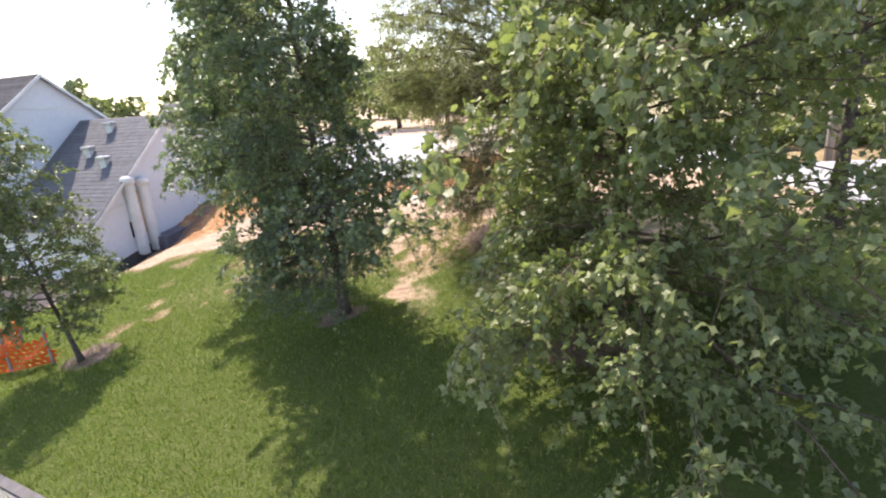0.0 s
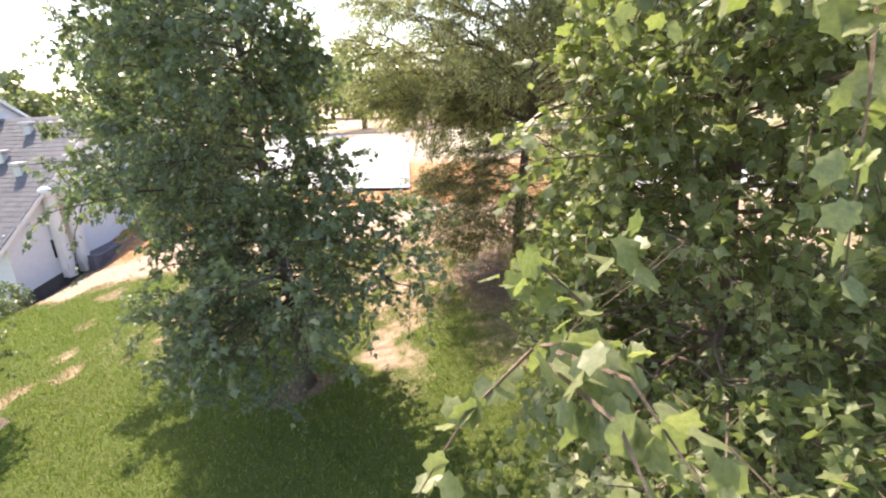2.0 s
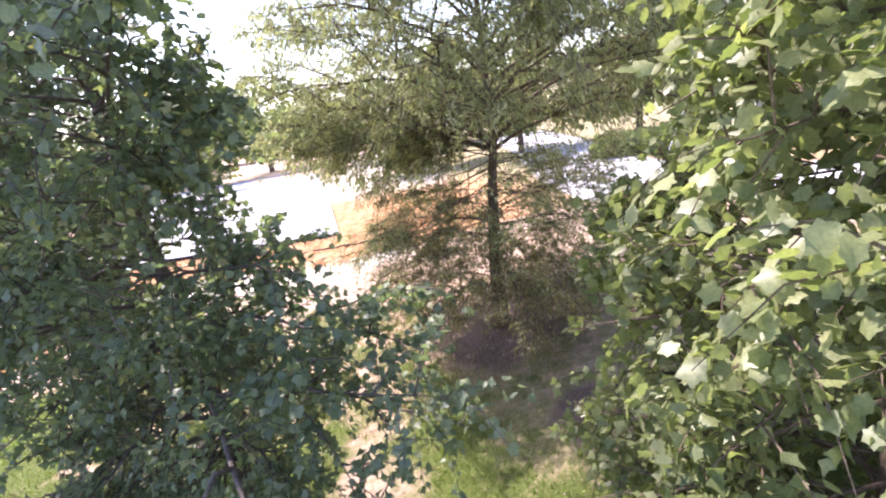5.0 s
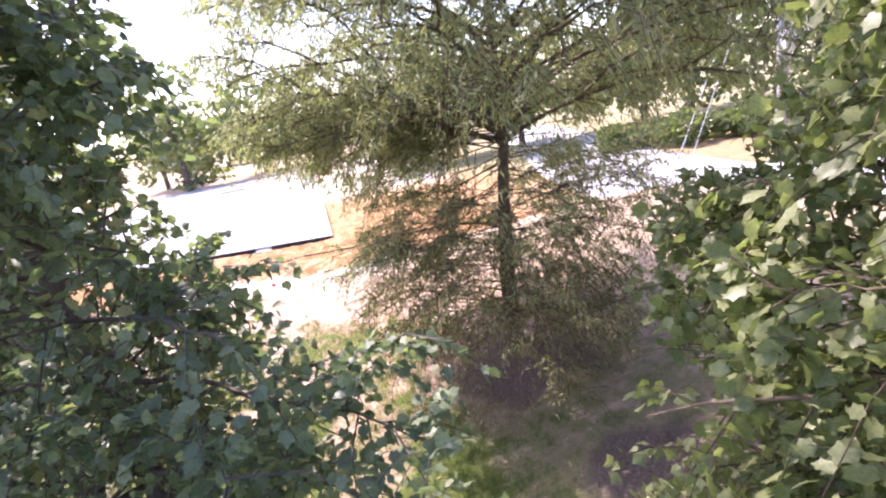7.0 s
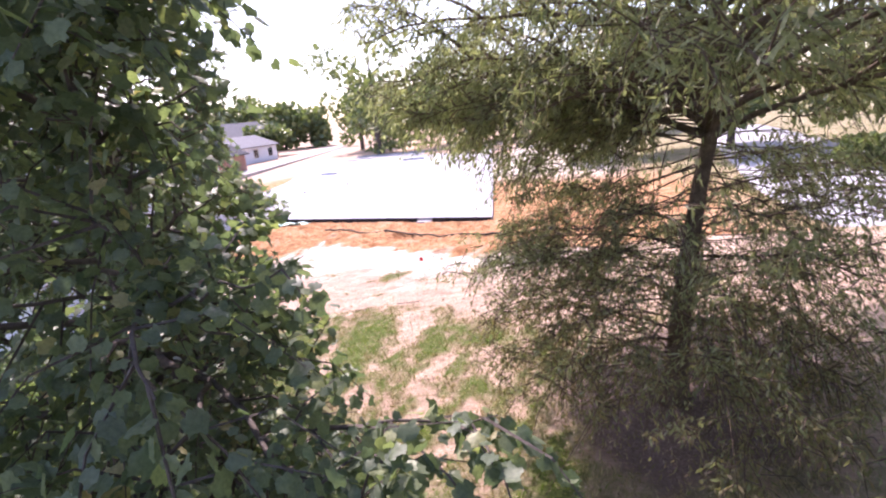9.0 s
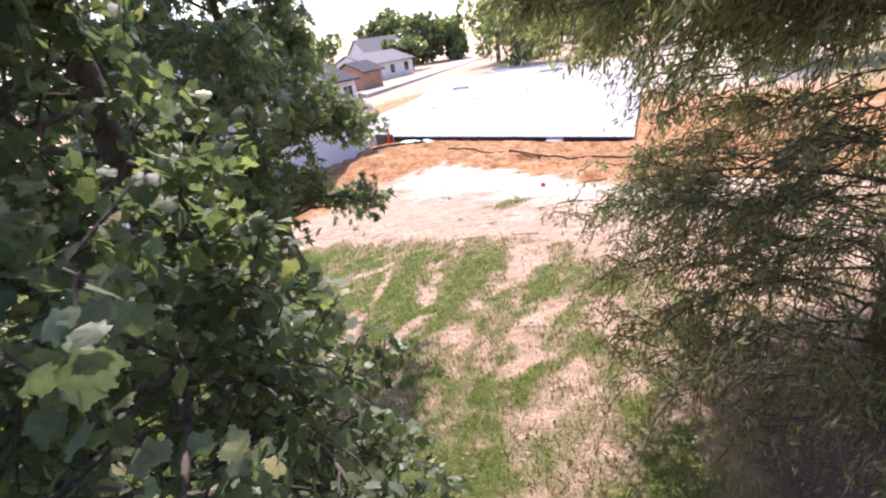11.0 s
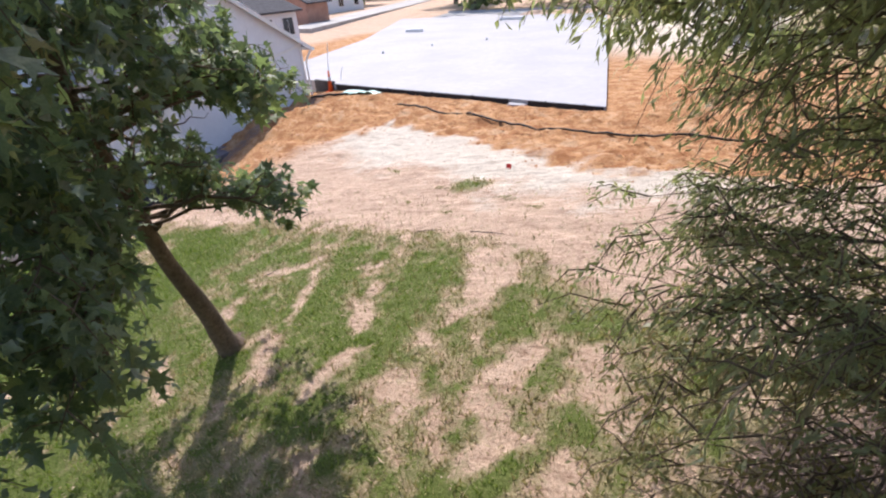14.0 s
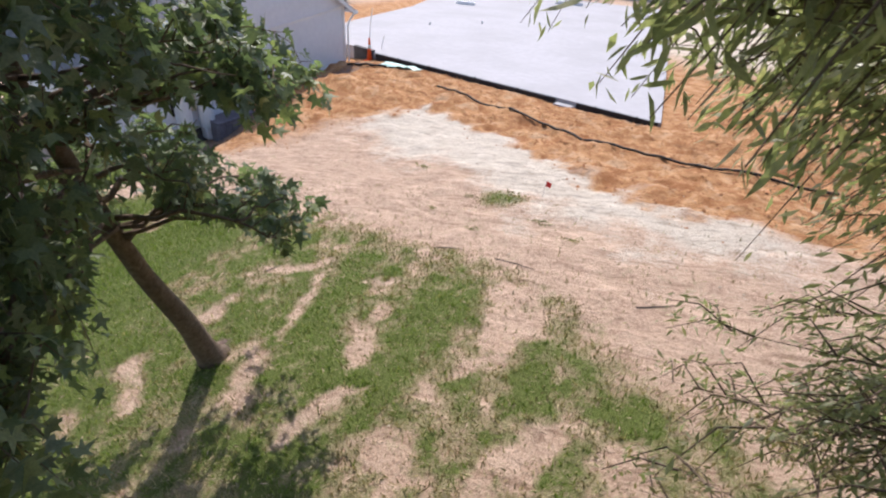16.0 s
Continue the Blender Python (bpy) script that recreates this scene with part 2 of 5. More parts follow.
# the clear way between the trees, and how wide it stays
GAP_WAY = [Vector(p) for p in ((1.85, 0.7, 5.06), (1.52, 2.2, 5.0), (1.2, 3.4, 5.25), (0.95, 4.2, 5.7), (0.64, 5.0, 5.6), (0.6, 6.4, 5.3), (0.95, 7.7, 5.16), (1.1, 8.2, 5.1), (1.4, 8.6, 5.12), (1.2, 9.4, 4.95), (0.45, 10.7, 4.63), (0.24, 11.2, 4.8), (0.0, 12.2, 4.96), (-0.29, 12.65, 5.09))]


def clear_of_way(p, room):
    keep = np.ones(len(p), bool)
    for a, b in zip(GAP_WAY[:-1], GAP_WAY[1:]):
        a, b = np.array(a), np.array(b)
        d = b - a
        t = np.clip(((p - a) @ d) / (d @ d), 0, 1)
        keep &= np.linalg.norm(p - (a + t[:, None] * d), axis=1) > room
    return keep


def bezier(p0, p1, p2, n):
    return [p0 * (1 - t) ** 2 + p1 * 2 * t * (1 - t) + p2 * t * t for t in [i / (n - 1) for i in range(n)]]


def tree(name, base, trunk_pts, trunk_r, limbs, leaf, leaf_size, per_twig, leaf_mat, bark, label, seed, group="", room=0.5, droop=0.45,
         twig_len=0.55, twig_step=0.16, twigs_up=0.25, singles=0, single_box=None, dry=None, up_bias=0.6, density=1.0, inside=None, dense=None, clump=None, size_at=None, twig_at=None, flat_at=None, plain=None):
    """A tree: tapered trunk, one mesh a limb, and a crown of single leaves on twigs.
    limbs: rows of (start point, bend point, end point, radius), and for a fork its place on the bough before it.
    clump: pitch and share of the gaps between sprays; plain: a simpler blade for leaves outside single_box."""
    rng = np.random.default_rng(seed)

    def open_air(w):
        """A gap between two sprays."""
        return noise.noise(Vector((w.x, w.y, w.z * 1.5)) / clump[0] + Vector((seed, 0, 0))) < clump[1]
    root = thing(name, base, label, "tree", group)
    o = Vector(base)
    pts = [Vector(p) - o for p in trunk_pts]
    fine = []
    for i in range(len(pts) - 1):
        for k in range(5):
            fine.append(pts[i].lerp(pts[i + 1], k / 5))
    fine.append(pts[-1])
    n = len(fine)
    radii = [trunk_r * (1 - 0.86 * (i / (n - 1)) ** 0.8) for i in range(n)]
    radii[0] *= 1.45
    radii[1] *= 1.12
    wob = [p + Vector((noise.noise(p * 0.9 + Vector((seed, 0, 0))), noise.noise(p * 0.9 + Vector((0, seed, 5))), 0)) * 0.05 for p in fine]
    v, f = tube_arrays(wob, radii, 12)
    soup("trunk", v, f, bark, root, smooth=True)
    twig_chunks, where, axes = [], [], []
    bough = None
    for row in limbs:
        s, b, e, r = row[:4]
        s, b, e = Vector(s) - o, Vector(b) - o, Vector(e) - o
        if len(row) > 4:
            # a fork starts on the bough as it was built
            if bough is None:
                continue
            k = min(int(row[4] * 8), 7)
            shift = bough[k].lerp(bough[k + 1], row[4] * 8 - k) - s
            s, b, e = s + shift, b + shift, e + shift
        if inside is not None:
            for _ in range(12):
                w, f = e + o, e + (e - s).normalized() * 0.35 + o
                if inside(w.x, w.y, w.z) and inside(f.x, f.y, f.z) and clear_of_way(np.array([tuple(w)]), room + 0.12)[0]:
                    break
                b, e = s.lerp(b, 0.87), s.lerp(e, 0.87)
        for _ in range(14):
            line = bezier(s, b, e, 9)
            if clear_of_way(np.array([tuple(p + o) for p in line]), room + 0.1).all():
                break
            b, e = s.lerp(b, 0.86), s.lerp(e, 0.86)
        line = [p + Vector(rng.normal(0, 0.025, 3)) * (i > 0) for i, p in enumerate(line)]
        if (e - s).length < 0.4:
            if len(row) == 4:
                bough = None
            continue
        if len(row) == 4:
            bough = line
        v, f = tube_arrays(line, [r * (1 - 0.85 * i / 8) for i in range(9)], 6)
        soup("limb", v, f, bark, root, smooth=True)
        total = (e - s).length
        d = (e - s).normalized()
        steps = max(3, int(total / twig_step * (dense(s.z + o.z) if dense else density)))
        for k in range(steps):
            t = 0.22 + 0.78 * (k + rng.random() * 0.6) / steps
            t = min(t, 1.0)
            p = line[min(int(t * 8), 7)].lerp(line[min(int(t * 8) + 1, 8)], t * 8 - min(int(t * 8), 7))
            turn = rng.uniform(0, 2 * math.pi)
            u = d.cross(Vector((0, 0, 1))).normalized()
            w = d.cross(u)
            out = (d * rng.uniform(0.25, 0.9) + (u * math.cos(turn) + w * math.sin(turn)) * rng.uniform(0.6, 1.1) + Vector((0, 0, twigs_up)))
            if flat_at:
                out.z *= flat_at(p.z + o.z)
            out.normalize()
            ln = twig_len * rng.uniform(0.55, 1.35) * (1.15 - 0.35 * t) * (twig_at(p.z + o.z) if twig_at else 1.0)
            if clump and open_air(p + out * ln * 0.7 + o):
                continue
            tip = p + out * ln + Vector((0, 0, -droop * ln * rng.uniform(0.3, 1.0)))
            mid = p + out * ln * 0.55
            tw = [p, mid, tip]
            ends = np.array([tuple(mid + o), tuple(tip + o)])
            if not clear_of_way(ends, room).all() or (inside is not None and not inside(ends[:, 0], ends[:, 1], ends[:, 2]).all()):
                continue
            if ln > 0.2:
                twig_chunks.append(tube_arrays(tw, [0.008, 0.005, 0.002], 3))
            for q in range(per_twig):
                h = (q + 0.5 + rng.uniform(-0.4, 0.4)) / per_twig
                at = p.lerp(mid, h * 2) if h < 0.5 else mid.lerp(tip, h * 2 - 1)
                where.append(at)
                axes.append(out * 0.55 + Vector(rng.normal(0, 0.55, 3)) + Vector((0, 0, -droop)))
    where = np.array([tuple(p) for p in where])
    axes = np.array([tuple(p) for p in axes])
    where += rng.normal(0, leaf_size * 0.35, where.shape)
    keep = clear_of_way(where + np.array(base), room) & (where[:, 2] + base[2] > ground_z(where[:, 0] + base[0], where[:, 1] + base[1]) + 0.12)
    if inside is not None:
        keep &= inside(where[:, 0] + base[0], where[:, 1] + base[1], where[:, 2] + base[2])
    where, axes = where[keep], axes[keep]
    cnt = len(where)
    a, side, nor = piece_frames(rng, cnt, axes, up_bias)
    size = leaf_size * rng.uniform(0.65, 1.3, cnt)
    if size_at is not None:
        size = size * size_at(where[:, 2] + base[2])
    shape, faces = leaf
    v, f = join_arrays(twig_chunks)
    soup("branchwork", v, f, bark, root)["kind"] = "stuff"
    single = np.zeros(cnt, bool)
    boxed = np.ones(cnt, bool)
    if singles:
        c0, c1 = np.array(single_box[0]) - np.array(base), np.array(single_box[1]) - np.array(base)
        boxed = ((where > c0) & (where < c1)).all(1)
        close = np.where(boxed)[0]
        boxed = ~clear_of_way(where + np.array(base), 2.0) if plain is not None else boxed
        single[close[:: max(1, len(close) // singles)][:singles]] = True
        meshes = []
        for k in range(3):
            bent = shape.copy()
            bent[:, 2] += (0.12 * k - 0.12) * np.abs(bent[:, 0]) + (0.1 - 0.1 * k) * bent[:, 1] ** 2
            me = bpy.data.meshes.new("leaf")
            me.from_pydata([tuple(p) for p in bent], [], faces)
            me.materials.append(leaf_mat)
            meshes.append(me)
        for i in np.where(single)[0]:
            ob = new("leaf", meshes[i % 3])
            ob.parent = root
            m = Matrix(((side[i][0], a[i][0], nor[i][0], where[i][0]), (side[i][1], a[i][1], nor[i][1], where[i][1]), (side[i][2], a[i][2], nor[i][2], where[i][2]), (0, 0, 0, 1)))
            ob.matrix_basis = m @ Matrix.Scale(float(size[i]), 4)
    rest = ~single
    groups = [(rest, leaf_mat)]
    if dry is not None:
        dm, zlim = dry
        low = where[:, 2] + base[2] < zlim + rng.normal(0, 0.35, cnt)
        groups = [(rest & ~low, leaf_mat), (rest & low, dm)]
    if plain is not None:
        groups = [(sel & near, mat, blade) for sel, mat in groups for near, blade in ((boxed, leaf), (~boxed, plain))]
    else:
        groups = [(sel, mat, leaf) for sel, mat in groups]
    for sel, mat, (shape, faces) in groups:
        k = int(sel.sum())
        if k:
            vv = place_pieces(shape, where[sel], a[sel], side[sel], nor[sel], size[sel])
            hung("crown", bulk_mesh("crown", vv, len(shape), k, faces), mat, root)["kind"] = "stuff"
    return root


def ring_limbs(seed, axis, z_lo, z_hi, count, reach, rise, r0, start_pow=1.0, forks=2, arch=0.0, vary=(0.75, 1.08)):
    """Limbs round a trunk. axis(z): the trunk's place; reach(h, bearing): how far out; rise(h): up at the tip per metre out."""
    rng = np.random.default_rng(seed)
    out = []
    for i in range(count):
        h = ((i + rng.random() * 0.8) / count) ** start_pow
        z = z_lo + (z_hi - z_lo) * h
        az = i * 2.39996 + rng.uniform(-0.3, 0.3)
        d = Vector((math.sin(az), math.cos(az), 0))
        ln = reach(h, az) * rng.uniform(*vary)
        s = Vector(axis(z))
        up = rise(h)
        e = s + d * ln + Vector((0, 0, up * ln + rng.normal(0, 0.12)))
        b = s + d * ln * 0.5 + Vector((0, 0, (max(up, 0.15) * 0.75 + arch) * ln))
        r = r0 * (1 - 0.65 * h) * (0.6 + 0.4 * ln / 3)
        out.append((s, b, e, r))
        for k in range(forks):
            t = 0.28 + 0.5 * (k + rng.random() * 0.6) / max(forks, 1)
            p = s * (1 - t) ** 2 + b * 2 * t * (1 - t) + e * t * t
            yaw = (0.75 if (k + i) % 2 else -0.75) * rng.uniform(0.7, 1.25)
            d2 = Vector((math.sin(az + yaw), math.cos(az + yaw), 0))
            l2 = ln * (1 - t) * rng.uniform(0.75, 1.05)
            e2 = p + d2 * l2 + Vector((0, 0, (up + rng.uniform(-0.12, 0.3)) * l2))
            out.append((p, p.lerp(e2, 0.5) + Vector((0, 0, (0.12 + arch) * l2)), e2, r * 0.55, t))
    return out


def gz(x, y):
    return float(ground_z(x, y))


# ---- ground: one sheet to the horizon ----
# worn strips and greener tufts of the patchy lawn: from x, y to x, y, half width
BARE_STRIPS = ((-4.8, 18.0, -4.4, 16.5, 0.09), (-3.5, 17.8, -3.1, 16.4, 0.16), (-3.6, 18.1, -4.0, 18.0, 0.09), (-1.8, 18.3, -1.4, 17.2, 0.22), (-1.4, 18.4, -1.2, 17.6, 0.16), (-5.8, 17.0, -5.8, 16.5, 0.19), (-4.6, 16.1, -4.0, 15.3, 0.2), (-3.0, 15.9, -3.2, 15.0, 0.14), (-2.6, 16.1, -3.1, 15.8, 0.05), (-2.2, 15.6, -1.6, 15.2, 0.26), (-0.6, 16.2, -0.7, 15.7, 0.23), (-1.5, 17.0, -2.0, 16.3, 0.11), (-6.1, 15.4, -5.3, 14.8, 0.16), (-5.8, 14.2, -6.0, 14.4, 0.13), (-5.1, 18.2, -5.8, 17.8, 0.11), (0.2, 16.0, 0.5, 15.2, 0.27), (0.1, 15.0, 0.1, 14.4, 0.15), (-0.9, 15.3, -0.5, 14.8, 0.2), (-0.6, 16.1, -0.9, 15.7, 0.17), (-0.9, 14.4, -0.8, 14.6, 0.12))
GREEN_PATCHES = ((-2.5, 18.0, -2.6, 17.2, 0.42), (-4.2, 17.0, -3.5, 15.8, 0.27), (-2.6, 16.6, -2.5, 15.8, 0.2), (-1.0, 17.4, -0.9, 16.5, 0.24), (-1.0, 18.3, -0.9, 17.9, 0.14), (-5.1, 16.7, -4.9, 16.4, 0.27), (-6.5, 17.8, -6.0, 18.7, 0.26), (-5.1, 17.8, -4.9, 17.6, 0.17), (-4.4, 18.6, -4.2, 17.6, 0.23), (-2.1, 15.8, -1.4, 15.3, 0.18), (-0.3, 16.1, -0.3, 15.7, 0.13), (0.1, 16.7, 0.2, 16.5, 0.1), (-6.9, 15.6, -5.9, 14.6, 0.63), (0.2, 16.8, 0.3, 16.6, 0.15), (-6.1, 15.9, -5.8, 14.7, 0.45), (-3.6, 16.5, -3.0, 16.0, 0.2))


def off_line(x, y, ax, ay, bx, by):
    """Distance from a stretch of line."""
    dx, dy = bx - ax, by - ay
    t = np.clip(((x - ax) * dx + (y - ay) * dy) / (dx * dx + dy * dy), 0, 1)
    return np.hypot(x - ax - t * dx, y - ay - t * dy)


def zones(x, y):
    """Shares of lawn, red clay, pale sand and brown mulch at a place."""
    back = (x + 12.9) * 0.225 + (y - 32.0) * 0.974
    along = (x + 12.9) * 0.974 - (y - 32.0) * 0.225
    n1 = np.array([noise.fractal(Vector((a * 0.35, b * 0.35, 3.0)), 1.0, 2.0, 3) for a, b in zip(x, y)])
    n2 = np.array([noise.fractal(Vector((a * 1.1, b * 1.1, 9.0)), 1.0, 2.0, 4) for a, b in zip(x, y)])
    # lower edge of the clay: the band narrows towards the house
    clay_lo = np.interp(along, [0, 4, 5.3, 6.5, 9.0, 12.4, 14.6, 16.1, 22], [-7.0, -6.5, -5.6, -4.1, -4.6, -6.1, -7.0, -7.4, -7.4]) + 0.35 * n1
    clay = smooth01(clay_lo - 0.7, clay_lo + 1.1, back + 0.9 * n2)
    clay = np.maximum(clay, smooth01(2.4, 1.2, np.hypot((along - 2.0) / 1.6, (back + 6.5) / 1.5) + 0.6 * n1) * 0.75)
    behind = smooth01(-28.0, -25.0, x + 0.8 * n1) * smooth01(-16.0, -18.0, x) * smooth01(34.0, 37.0, y) * smooth01(63.0, 60.0, y)
    clay = clay * np.maximum(1 - 0.75 * smooth01(4.0, 16.0, back), behind) * (1 - 0.6 * smooth01(19, 23, along))
    # pale sand between straw and clay
    sand_lo = np.interp(along, [4, 6, 9, 12, 15, 18], [-5.9, -6.3, -7.2, -8.1, -8.7, -8.2]) - 0.4 * n1
    sand = smooth01(sand_lo - 1.5, sand_lo + 1.7, back + 0.9 * n2 + 0.5 * n1) * (1 - clay) * smooth01(4.0, 5.6, along + 0.6 * n1) * smooth01(19, 15.5, along)
    # lawn: full on the near bank, streaky towards the sand
    edge = np.interp(x, [-14, -7, -4.6, -2.5, -1.2, 0, 2], [19.4, 19.8, 19.6, 19.0, 18.2, 17.3, 16.2]) - 0.5 * n1
    lawn = smooth01(edge + 0.6, edge - 0.6, y + 0.45 * n2)
    patchy = smooth01(-8.6, -6.6, x + 0.4 * n1) * smooth01(11.5, 14.0, y + x * 0.15)
    n3 = np.array([noise.fractal(Vector((a * 3.1 + b * 0.8, b * 1.7, 5.0)), 0.9, 2.0, 4) for a, b in zip(x, y)])
    n4 = np.array([noise.fractal(Vector((a * 3.4, b * 2.7, 15.0)), 0.8, 2.1, 3) for a, b in zip(x, y)])
    worn = lawn * (0.49 + 0.25 * n1 + 0.35 * n3 + 0.3 * n2 + 0.4 * n4)
    for ax, ay, bx, by, r in GREEN_PATCHES:
        worn = np.maximum(worn, lawn * 0.74 * smooth01(1.5, 0.3, off_line(x, y, ax, ay, bx, by) / (r * 1.3) + 0.7 * n2 + 0.5 * n3 + 0.7 * n4))
    for ax, ay, bx, by, r in BARE_STRIPS:
        worn = worn * (1 - 0.82 * smooth01(1.5, 0.5, off_line(x, y, ax, ay, bx, by) / (r * 1.0) + 0.6 * n2 + 0.5 * n3 + 0.7 * n4))
    mid = np.interp(y, [6, 8, 11, 14.4, 15.3, 16, 18, 20], [1.2, 0.9, 0.4, 0.1, 0.4, 0.25, -1.2, -2.0])
    path = 0.6 * smooth01(0.7, 0.1, np.abs(x - mid) + 0.5 * n2) * smooth01(8.5, 11.5, y) * smooth01(15.0, 13.6, y)
    lawn = (lawn * (1 - patchy) + worn * patchy) * (1 - 0.9 * path)
    lawn = np.maximum(lawn, 0.6 * smooth01(0.7, 0.2, np.hypot(x + 2.9, (y - 21.3) / 0.7)))
    for cx, cy, r in ((-7.7, 13.55, 0.3), (-8.65, 13.05, 0.32), (-8.6, 14.65, 0.28), (-8.0, 11.7, 0.25), (-6.3, 13.8, 0.2), (0.0, 11.9, 0.5), (-9.9, 18.7, 0.5), (-9.2, 16.6, 0.3), (-10.6, 15.6, 0.3)):
        lawn = lawn * (1 - 0.75 * smooth01(1.3, 0.4, np.hypot(x - cx, (y - cy) * 0.7) / r + 0.9 * n2 + 0.7 * n4))
    # right of the way: thin, dry grass under the oak
    lawn = lawn * (1 - 0.55 * smooth01(0.8, 2.4, x) * smooth01(9.0, 11.0, y))
    mulch = np.zeros_like(x)
    for cx, cy, r in ((-1.4, 11.1, 0.5), (3.0, 14.2, 1.7), (3.5, 10.8, 0.9), (3.8, 7.8, 1.0), (-8.5, 11.4, 0.7), (-5.1, 16.05, 0.2)):
        mulch = np.maximum(mulch, smooth01(r * 1.25, r * 0.6, np.hypot(x - cx, y - cy) + 0.35 * n2 + 0.2 * n1))
    mulch = np.maximum(mulch, smooth01(0.9, 0.3, np.abs((x + 13.0) * 0.974 - (y - 21.0) * 0.225 + 2.0)) * smooth01(33, 30, y) * smooth01(17, 20, y) * 0.6)
    away = smooth01(40, 55, np.hypot(x + 2, y - 18))
    lawn = np.maximum(lawn * (1 - away), 0.42 * smooth01(5, 9, x) * smooth01(16, 24, y))
    lawn = np.where((x < -10) & (y < 17), np.maximum(lawn, 0.85), lawn)
    return lawn, clay * (1 - 0.5 * away), sand, mulch


def build_ground():
    xs = np.concatenate([-np.geomspace(900, 17, 26), np.linspace(-16.5, -7.8, 50), np.linspace(-7.7, 2.0, 100), np.linspace(2.15, 7.5, 30), np.geomspace(8, 900, 34)])
    ys = np.concatenate([-np.geomspace(500, 1.5, 16), np.linspace(-1, 12.4, 75), np.linspace(12.5, 22.5, 105), np.linspace(22.65, 33.5, 75), np.geomspace(34, 1400, 44)])
    X, Y = np.meshgrid(xs, ys)
    x, y = X.ravel(), Y.ravel()
    z = ground_z(x, y)
    lawn, clay, sand, mulch = zones(x, y)
    near = smooth01(26, 20, np.hypot(x + 3, y - 17))
    rough = np.array([noise.fractal(Vector((a * 1.6, b * 1.6, 0)), 0.9, 2.1, 5) if w > 0 else 0.0 for a, b, w in zip(x, y, near)])
    fine = np.array([noise.fractal(Vector((a * 6, b * 6, 4)), 0.8, 2.1, 3) if w > 0 else 0.0 for a, b, w in zip(x, y, near)])
    rut = np.array([noise.noise(Vector((a * 2.6 - b * 0.9, (a * 0.4 + b) * 0.5, 7))) if w > 0 else 0.0 for a, b, w in zip(x, y, near)])
    back = (x + 12.9) * 0.225 + (y - 32.0) * 0.974
    along = (x + 12.9) * 0.974 - (y - 32.0) * 0.225
    track = np.array([noise.fractal(Vector((a * 0.35, b * 2.6, 11)), 0.9, 2.1, 3) if w > 0 else 0.0 for a, b, w in zip(along, back, near)])
    z = z + near * (0.03 * rough + 0.014 * fine + 0.03 * rut * (1 - lawn) + 0.03 * lawn + 0.035 * track * smooth01(-14, -10, back) + clay * smooth01(0.1, -1.1, back) * (0.08 * rough + 0.04 * fine + 0.1 * track))
    # dug hole and heaped clay by the corner of the house
    z = z - 0.28 * np.exp(-(((along - 0.6) / 1.1) ** 2 + ((back + 2.3) / 0.6) ** 2)) + 0.3 * np.exp(-(((along - 1.8) / 1.3) ** 2 + ((back + 3.6) / 0.5) ** 2))
    # ochre heap beyond the slab's near corner
    z = z + 0.9 * np.exp(-(((x - 3.2) / 2.2) ** 2 + ((y - 29.5) / 3.0) ** 2)) * (1 + 0.3 * rough)
    n = len(xs)
    jj, ii = np.meshgrid(np.arange(len(ys) - 1), np.arange(n - 1), indexing="ij")
    a = (jj * n + ii).ravel()
    faces = np.stack([a, a + 1, a + n + 1, a + n], 1)
    me = bpy.data.meshes.new("ground")
    me.vertices.add(len(x))
    me.vertices.foreach_set("co", np.stack([x, y, z], 1).astype(np.float32).ravel())
    me.loops.add(faces.size)
    me.loops.foreach_set("vertex_index", faces.astype(np.int32).ravel())
    me.polygons.add(len(faces))
    me.polygons.foreach_set("loop_start", np.arange(len(faces), dtype=np.int32) * 4)
    me.polygons.foreach_set("loop_total", np.full(len(faces), 4, dtype=np.int32))
    me.polygons.foreach_set("use_smooth", np.ones(len(faces), dtype=bool))
    me.update(calc_edges=True)
    att = me.color_attributes.new("zone", "FLOAT_COLOR", "POINT")
    att.data.foreach_set("color", np.stack([lawn, clay, sand, mulch], 1).astype(np.float32).ravel())
    ob = hung("ground", me, ground_material())
    tagged(ob, "sloping lawn with dry straw, pale sand and red clay", "ground", kind="structure")
    return ob


